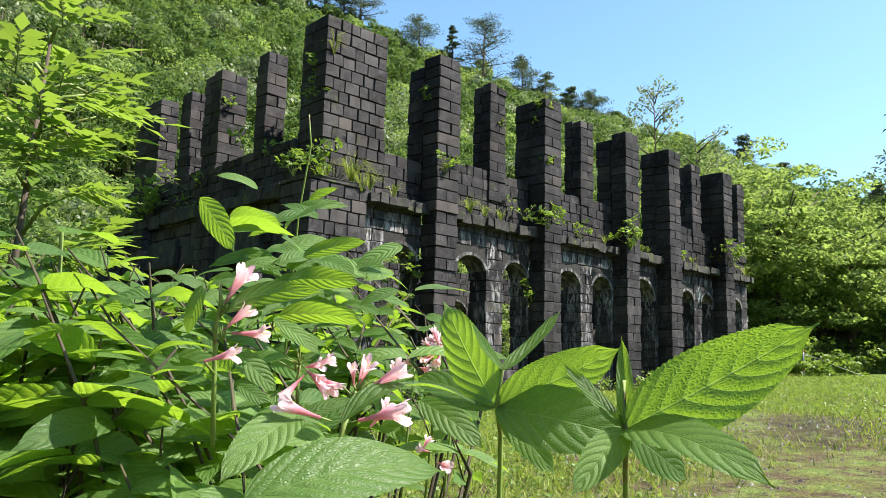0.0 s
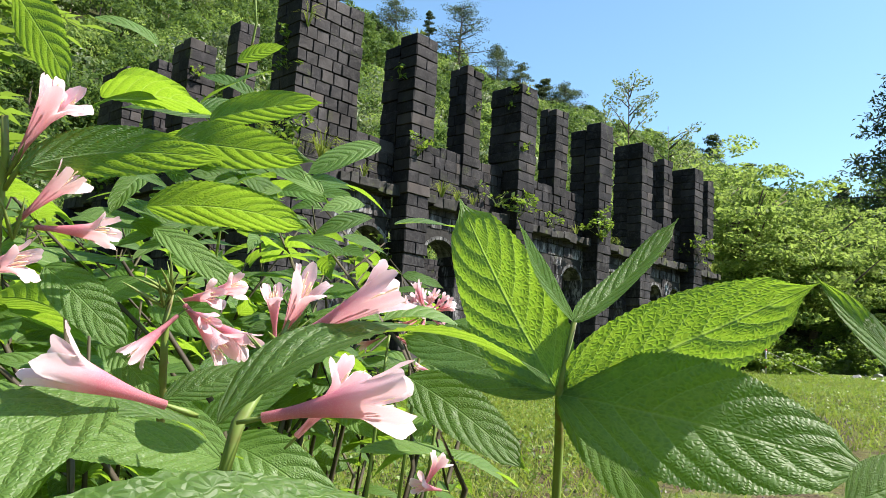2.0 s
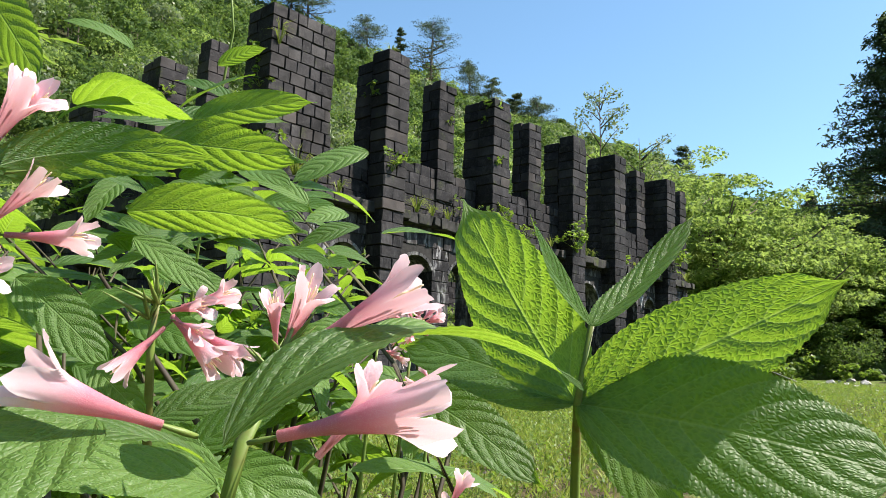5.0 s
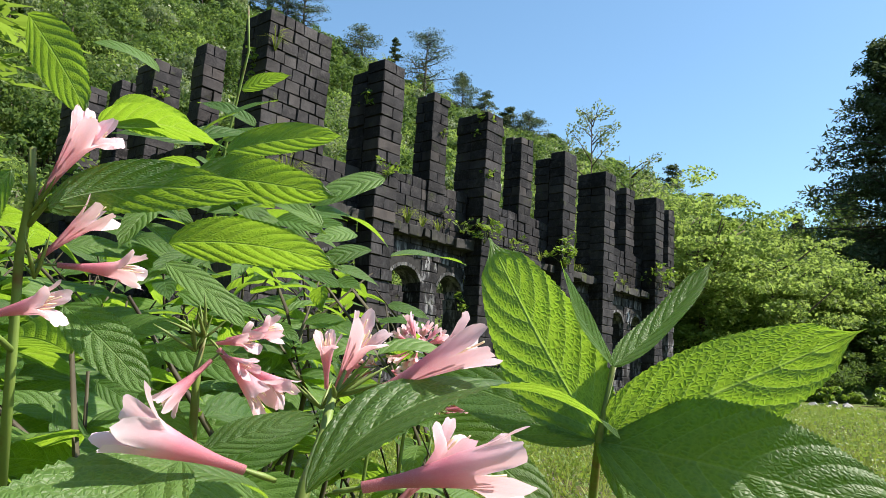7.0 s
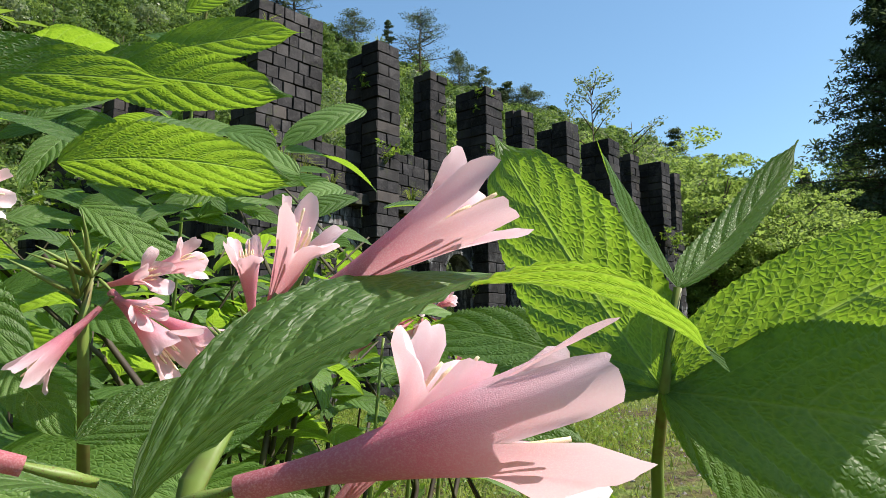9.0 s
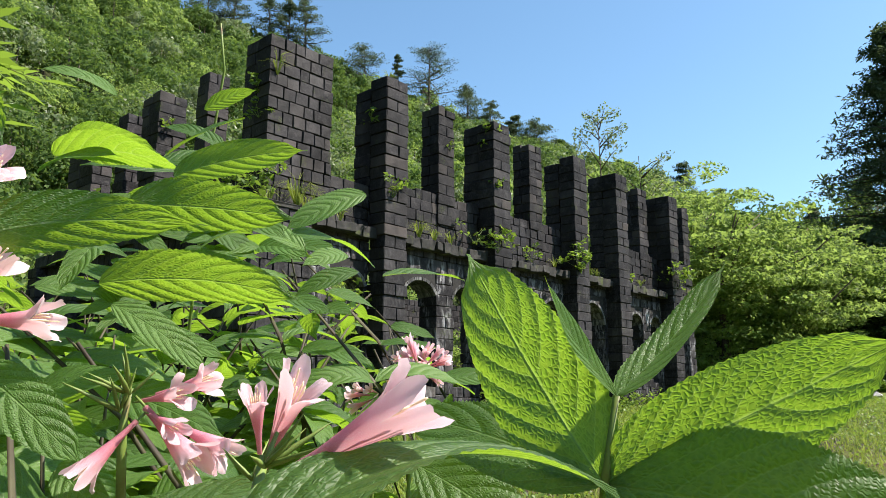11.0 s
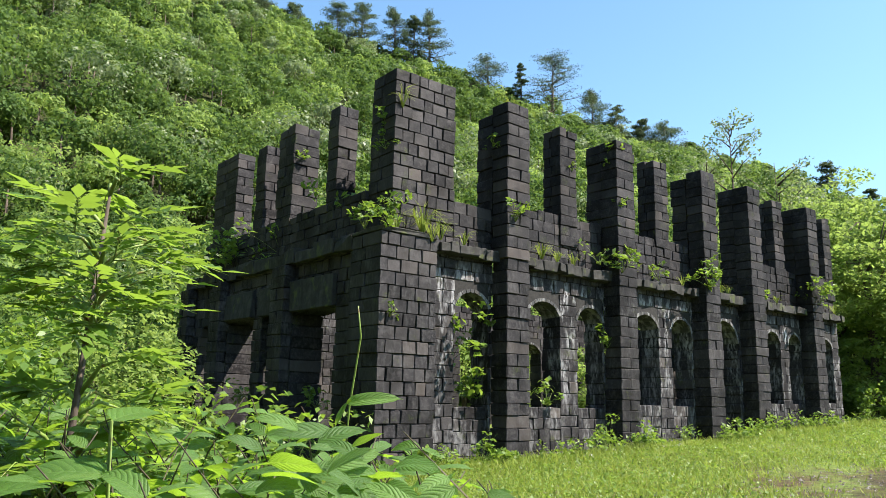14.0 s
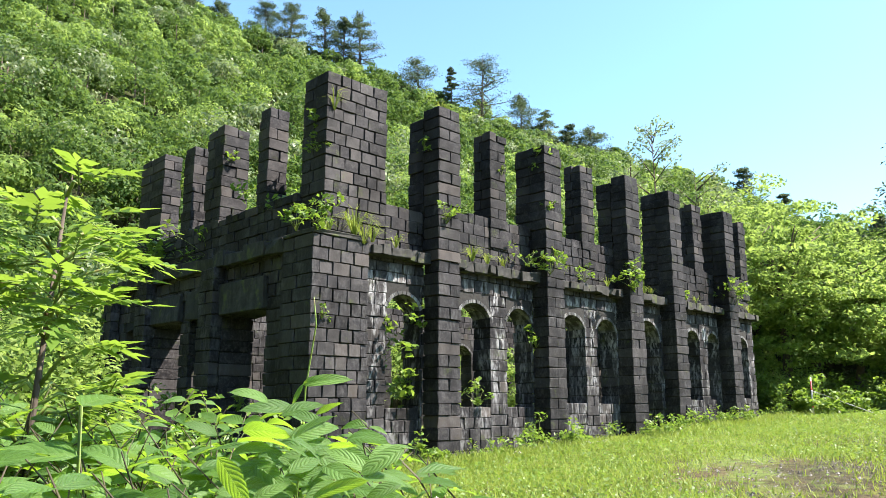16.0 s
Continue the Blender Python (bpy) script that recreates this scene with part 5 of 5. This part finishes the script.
# large soft leaves on stalks beside the sapling
def broad_weed(x, y, z, size):
    t = empty("broad_leaved_weed", x, y, -0.3, "tall weed with big soft light green leaves", "plant")
    k = Matrix.Translation((-x, -y, 0.3))
    part("stem", mesh("stem", *tube([(x, y, -0.3), (x + 0.03, y, z * 0.5), (x, y, z)], (0.006, 0.005, 0.003), 6), TWIG, smooth=True), t, "", k)
    for i in range(5):
        a = i * 2.4 + rand(0, 1)
        p = Vector((x, y, z - 0.08 * i))
        o = Vector((math.cos(a), math.sin(a), 0.15 - 0.1 * i)).normalized() * size * rand(0.8, 1.1)
        part("leaf", leaf_mesh(0.75, 0.3, 0.15, 300 + i, nu=18, nv=3), t, "", k @ leaf_pose(p, p + o, (-0.25, -0.35, 0.8)))


broad_weed(-6.58, -9.0, 1.10, 0.15)
broad_weed(-6.95, -8.95, 1.04, 0.15)

# ---- weeds on the ruin ----
def tuft_quads(c, n, h, wide):
    """Arching grass blades, each of two quads."""
    out = []
    for _ in range(n):
        a, ln = rand(0, 2 * math.pi), h * rand(0.6, 1.15)
        d = np.array([math.cos(a), math.sin(a), 0.0])
        s = np.array([-d[1], d[0], 0]) * wide
        b = np.array(c) + d * rand(0, 0.03)
        m1 = b + d * ln * 0.32 + (0, 0, ln * 0.75)
        e = b + d * ln * rand(0.7, 1.0) + (0, 0, ln * rand(0.35, 0.8))
        out += [[b - s, b + s, m1 + s * 0.8, m1 - s * 0.8], [m1 - s * 0.8, m1 + s * 0.8, e + s * 0.1, e - s * 0.1]]
    return out


def grass_tuft(x, y, z, n, h):
    t = tagged(new("grass_tuft", quad_mesh("grass_tuft", np.array(tuft_quads((0, 0, 0), n, h, 0.006)), GRASS)), "tuft of bright arching grass rooted in the masonry", "grass", "weeds on the ruin")
    t.location = (x, y, z)


def weed(x, y, z, n, r, size, label="leafy green weed rooted in the masonry", group="weeds on the ruin", name="weed"):
    cl = rng.normal(0, 1, (8, 3)) * (r, r, r * 0.8) * 0.55 + (0, 0, r * 0.7)
    t = empty(name, x, y, z, label, "plant", group)
    tagged(part("stem", tubes_mesh("stem", [([(0, 0, -0.02), tuple(c * 0.5 + (0, 0, 0.02)), tuple(c)], [0.006, 0.004, 0.002]) for c in cl], TWIG, 4), t), kind="stuff")
    part("foliage", quad_mesh("foliage", leaf_quads(clumped(n, cl, r * 0.42, 0.7), size, 0.7, 0.5), WEED), t)


for x, y, z, n, h in ((1.0, 0.2, 4.0, 60, 0.42), (1.05, -0.02, 3.85, 26, 0.36), (1.45, 0.25, 3.98, 26, 0.28), (2.0, 0.25, 3.96, 22, 0.22), (0.45, 0.2, 4.0, 24, 0.25), (0.66, 0.44, 6.35, 26, 0.30), (4.0, 0.2, 3.96, 40, 0.28), (4.45, 0.2, 3.96, 26, 0.2), (10.5, 0.5, 3.98, 34, 0.26), (11.0, 0.55, 3.98, 34, 0.24), (11.3, 0.5, 3.98, 24, 0.22), (6.9, 0.2, 3.96, 26, 0.26), (8.8, 0.2, 3.96, 18, 0.2), (3.1, 0.2, 6.95, 20, 0.16), (5.0, 0.25, 3.96, 22, 0.24), (13.2, 0.2, 3.96, 22, 0.2), (16.6, 0.2, 3.96, 26, 0.25)):
    grass_tuft(x, y, z, int(n * 1.3), h * 1.3)
for x, y, z, n, r, s in ((3.05, -0.03, 4.55, 60, 0.20, 0.045), (6.25, -0.03, 3.95, 90, 0.26, 0.05), (6.4, 0.0, 4.25, 40, 0.15, 0.04), (9.6, -0.03, 3.95, 110, 0.30, 0.055), (9.5, 0.0, 4.4, 50, 0.16, 0.045), (15.2, -0.02, 4.1, 120, 0.36, 0.06), (15.0, 0.0, 4.5, 60, 0.2, 0.05), (0.1, -0.02, 4.05, 110, 0.28, 0.05), (0.0, 0.5, 4.0, 90, 0.25, 0.05), (0.5, 0.7, 5.6, 50, 0.16, 0.04), (0.5, 0.75, 6.2, 40, 0.14, 0.04), (2.86, 0.42, 6.1, 40, 0.16, 0.04), (6.2, 0.3, 6.5, 80, 0.22, 0.045), (6.25, 0.05, 5.4, 40, 0.14, 0.04), (5.2, 0.42, 6.1, 20, 0.12, 0.035), (5.75, 0.2, 4.1, 40, 0.18, 0.045), (8.0, 0.3, 4.0, 40, 0.18, 0.045), (6.1, 0.3, 2.35, 70, 0.2, 0.05), (2.8, 0.35, 2.55, 40, 0.14, 0.04), (0.2, -0.02, 2.5, 26, 0.12, 0.035), (2.5, 0.6, 1.2, 120, 0.35, 0.06), (2.35, 1.0, 1.9, 140, 0.5, 0.06), (12.6, 0.3, 4.0, 50, 0.2, 0.05), (0.9, 2.0, 4.9, 160, 0.5, 0.06), (0.95, 3.2, 4.8, 120, 0.4, 0.06), (0.5, 4.6, 4.2, 120, 0.5, 0.06), (0.1, 6.5, 4.1, 140, 0.5, 0.07), (0.0, 7.6, 4.0, 140, 0.5, 0.07), (0.66, 4.3, 6.2, 40, 0.18, 0.045), (0.3, 2.4, 1.0, 60, 0.2, 0.05), (0.1, 5.2, 1.0, 60, 0.25, 0.05), (4.4, 0.45, 1.1, 70, 0.25, 0.05)):
    weed(x, y, z, int(n * 1.3), r * 1.25, s * 1.25)


def gz(x, y):
    return float(ground_z(np.float64(x), np.float64(y)))


# weeds and fallen stones along the foot of the walls
for k in range(46):
    x = rand(-0.5, 17.5)
    y = -rand(0.05, 0.7)
    weed(x, y, gz(x, y), int(rand(50, 130)), rand(0.15, 0.34), rand(0.035, 0.06), "low leafy weed at the foot of the wall", "weeds at the wall")
for k in range(16):
    y = rand(0.5, 8.5)
    x = -rand(0.2, 1.2)
    weed(x, y, gz(x, y), 150, rand(0.3, 0.6), 0.06, "low leafy weed at the foot of the wall", "weeds at the wall")
for k in range(40):
    x, y = rand(17.5, 26), rand(-2.2, 5)
    weed(x, y, gz(x, y), 260, rand(0.35, 0.8), 0.08, "rank green weed beside the clearing", "weeds beside the clearing")
for k in range(34):
    x, y = rand(16, 30), rand(-9, -3.2)
    if y > -3.4 - 0.0 * x or x > 19:
        weed(x, y, gz(x, y), 240, rand(0.3, 0.7), 0.08, "rank green weed beside the clearing", "weeds beside the clearing")
for k in range(60):
    a = rand(0, 1)
    x, y = rand(-7.8, -1.2), rand(-6.5, 6)
    if x > -5.5 and y < 0 and x > -6 + (y + 9) * 0.4:
        continue
    weed(x, y, gz(x, y), 320, rand(0.4, 0.9), 0.065, "rank green undergrowth beside the ruin", "undergrowth")


def bush(x, y, h, w, mat, n=5000, size=0.055):
    t = empty("bush", x, y, gz(x, y), "dense leafy green bush beside the ruin", "bush", "bushes")
    part("stem", tubes_mesh("stem", branches(h * 0.7, w * 0.7, 8, 0.03), BARK, 5), t)
    part("foliage", quad_mesh("foliage", leaf_quads(clumped(n, crown_clumps(40, w, h * 0.5, h * 0.5), w * 0.28, 0.6), size), mat), t)


for x, y, h, w, mat in ((-3.4, 2.5, 2.6, 1.5, CANOPY_YELLOW), (-5.0, 0.5, 2.2, 1.4, SAPLING), (-6.2, -2.5, 2.0, 1.3, SAPLING), (-7.5, -4.5, 2.2, 1.3, CANOPY_YELLOW), (-4.2, 6.0, 3.6, 2.0, CANOPY), (-7.5, 4.0, 3.2, 2.2, CANOPY_YELLOW), (-1.8, 8.5, 3.4, 1.8, CANOPY), (-9, 0.0, 3.0, 2.0, CANOPY_YELLOW), (-2.6, 12, 4.5, 2.4, CANOPY_YELLOW), (2.5, 11.5, 4.0, 2.0, CANOPY_YELLOW), (6, 11.5, 4.2, 2.0, CANOPY_YELLOW), (9.5, 11.5, 4.6, 2.2, CANOPY_YELLOW), (12.5, 11.5, 4.8, 2.2, CANOPY_YELLOW), (15.5, 11, 5.2, 2.4, CANOPY_YELLOW), (10.8, 5.0, 2.4, 1.2, CANOPY_YELLOW), (4.2, 4.5, 1.6, 1.0, CANOPY_YELLOW), (19.5, 4.0, 3.4, 1.8, CANOPY_YELLOW), (21.5, 1.5, 3.0, 1.7, CANOPY_YELLOW), (24, -2.5, 2.4, 1.6, CANOPY), (26, -5, 2.2, 1.8, CANOPY), (20.5, 7.5, 5, 2.2, CANOPY_YELLOW)):
    bush(x, y, h, w, mat)


def stone(x, y, r):
    g = rng.normal(0, 1, (14, 3))
    g /= np.linalg.norm(g, axis=1)[:, None]
    bm = bmesh.new()
    for p in g * rng.uniform(0.75, 1.1, (14, 1)) * (r * 1.3, r, r * 0.6):
        bm.verts.new(p)
    bmesh.ops.convex_hull(bm, input=bm.verts)
    me = bpy.data.meshes.new("fallen_stone")
    bm.to_mesh(me)
    bm.free()
    me.materials.append(STONE)
    ob = tagged(new("fallen_stone", me), "pale broken stone lying in the grass", "stone", "fallen stones")
    ob.location = (x, y, gz(x, y) + r * 0.2)


for k in range(26):
    stone(rand(4.2, 7.6), -rand(0.35, 0.8), rand(0.04, 0.10))
for k in range(8):
    stone(rand(17.5, 20.5), -rand(2.5, 4.2), rand(0.08, 0.2))


# marker pole and its stay at the end of the ruin
pole = empty("marker_pole", 17.66, -1.07, gz(17.66, -1.07), "thin red and white marker pole with a slanting stay", "pole")
part("shaft", mesh("shaft", *tube([(0, 0, -0.2), (0, 0, 1.15)], (0.025, 0.025), 8), POLE, smooth=True), pole)
part("stay", mesh("stay", *tube([(0.02, 0, 0.75), (0.5, -1.5, 0.1)], (0.012, 0.012), 6), STONE, smooth=True), pole)


# ---- grass ----
def meadow():
    n = 170000
    x, y = rng.uniform(-7.5, 19, n), rng.uniform(-11, -0.05, n)
    near = np.exp(-((x + 1) ** 2 + (y + 4) ** 2) / 60)
    patch = np.sin(0.8 * x + 1.3) * np.sin(0.9 * y) + np.sin(0.37 * x - 0.6 * y) + rng.normal(0, 0.5, n)
    keep = (patch + 0.26 * (y + 6.4) > -0.6) & (rng.uniform(0, 1, n) < 0.45 + 0.55 * near)
    x, y = x[keep], y[keep]
    n = len(x)
    h = rng.uniform(0.03, 0.10, n) * (1.0 + 0.7 * (y > -1.2))
    a = rng.uniform(0, 2 * math.pi, n)
    w = rng.uniform(0.004, 0.012, n)
    b = np.stack([x, y, ground_z(x, y) - 0.005], 1)
    s = np.stack([np.cos(a) * w, np.sin(a) * w, 0 * a], 1)
    lean = np.stack([rng.normal(0, 0.5, n) * h, rng.normal(0, 0.5, n) * h, h], 1)
    q = np.stack([b - s, b + s, b + lean + s * 0.25, b + lean - s * 0.25], 1)
    tagged(new("grass", quad_mesh("grass", q, GRASS)), "short bright green grass and clover on trodden earth", "grass", kind="stuff")
    c = np.stack([rng.uniform(-6, 20, 60000), rng.uniform(-9, -0.1, 60000)], 1)
    ok = np.sin(0.8 * c[:, 0] + 1.3) * np.sin(0.9 * c[:, 1]) + np.sin(0.37 * c[:, 0] - 0.6 * c[:, 1]) + 0.30 * (c[:, 1] + 5.0) + rng.normal(0, 0.5, len(c)) > -0.5
    c = c[ok]
    p = np.column_stack([c, ground_z(c[:, 0], c[:, 1]) + rng.uniform(0.02, 0.07, len(c))])
    tagged(new("ground_weeds", quad_mesh("ground_weeds", leaf_quads(p, 0.024, 1.2, 0.7), WEED)), "low clover and small-leaved weeds in the grass", "weeds", kind="stuff")


def pebbles():
    """Loose gravel over the bare, muddy part of the clearing."""
    n = 5200
    x, y = rng.uniform(-2, 18, n), -5.6 + rng.normal(0, 1.5, n)
    r = rng.uniform(0.006, 0.022, n) * rng.choice([1, 1, 1, 1.7], n)
    top = np.stack([x, y, ground_z(x, y) + r * 0.7], 1)
    verts, faces = [], []
    for c, k in zip(top, r):
        i = len(verts)
        a = rand(0, 6.28)
        ring = [(c[0] + math.cos(a + t) * k * rand(0.7, 1.4), c[1] + math.sin(a + t) * k * rand(0.7, 1.4), c[2] - k * 0.9) for t in (0, 1.2, 2.5, 3.8, 5.0)]
        verts += [tuple(c)] + ring
        faces += [(i, i + 1 + q, i + 1 + (q + 1) % 5) for q in range(5)]
    tagged(new("gravel", mesh("gravel", verts, faces, GRAVEL)), "loose grey-brown gravel scattered over bare mud", "gravel", kind="stuff")


meadow()
pebbles()
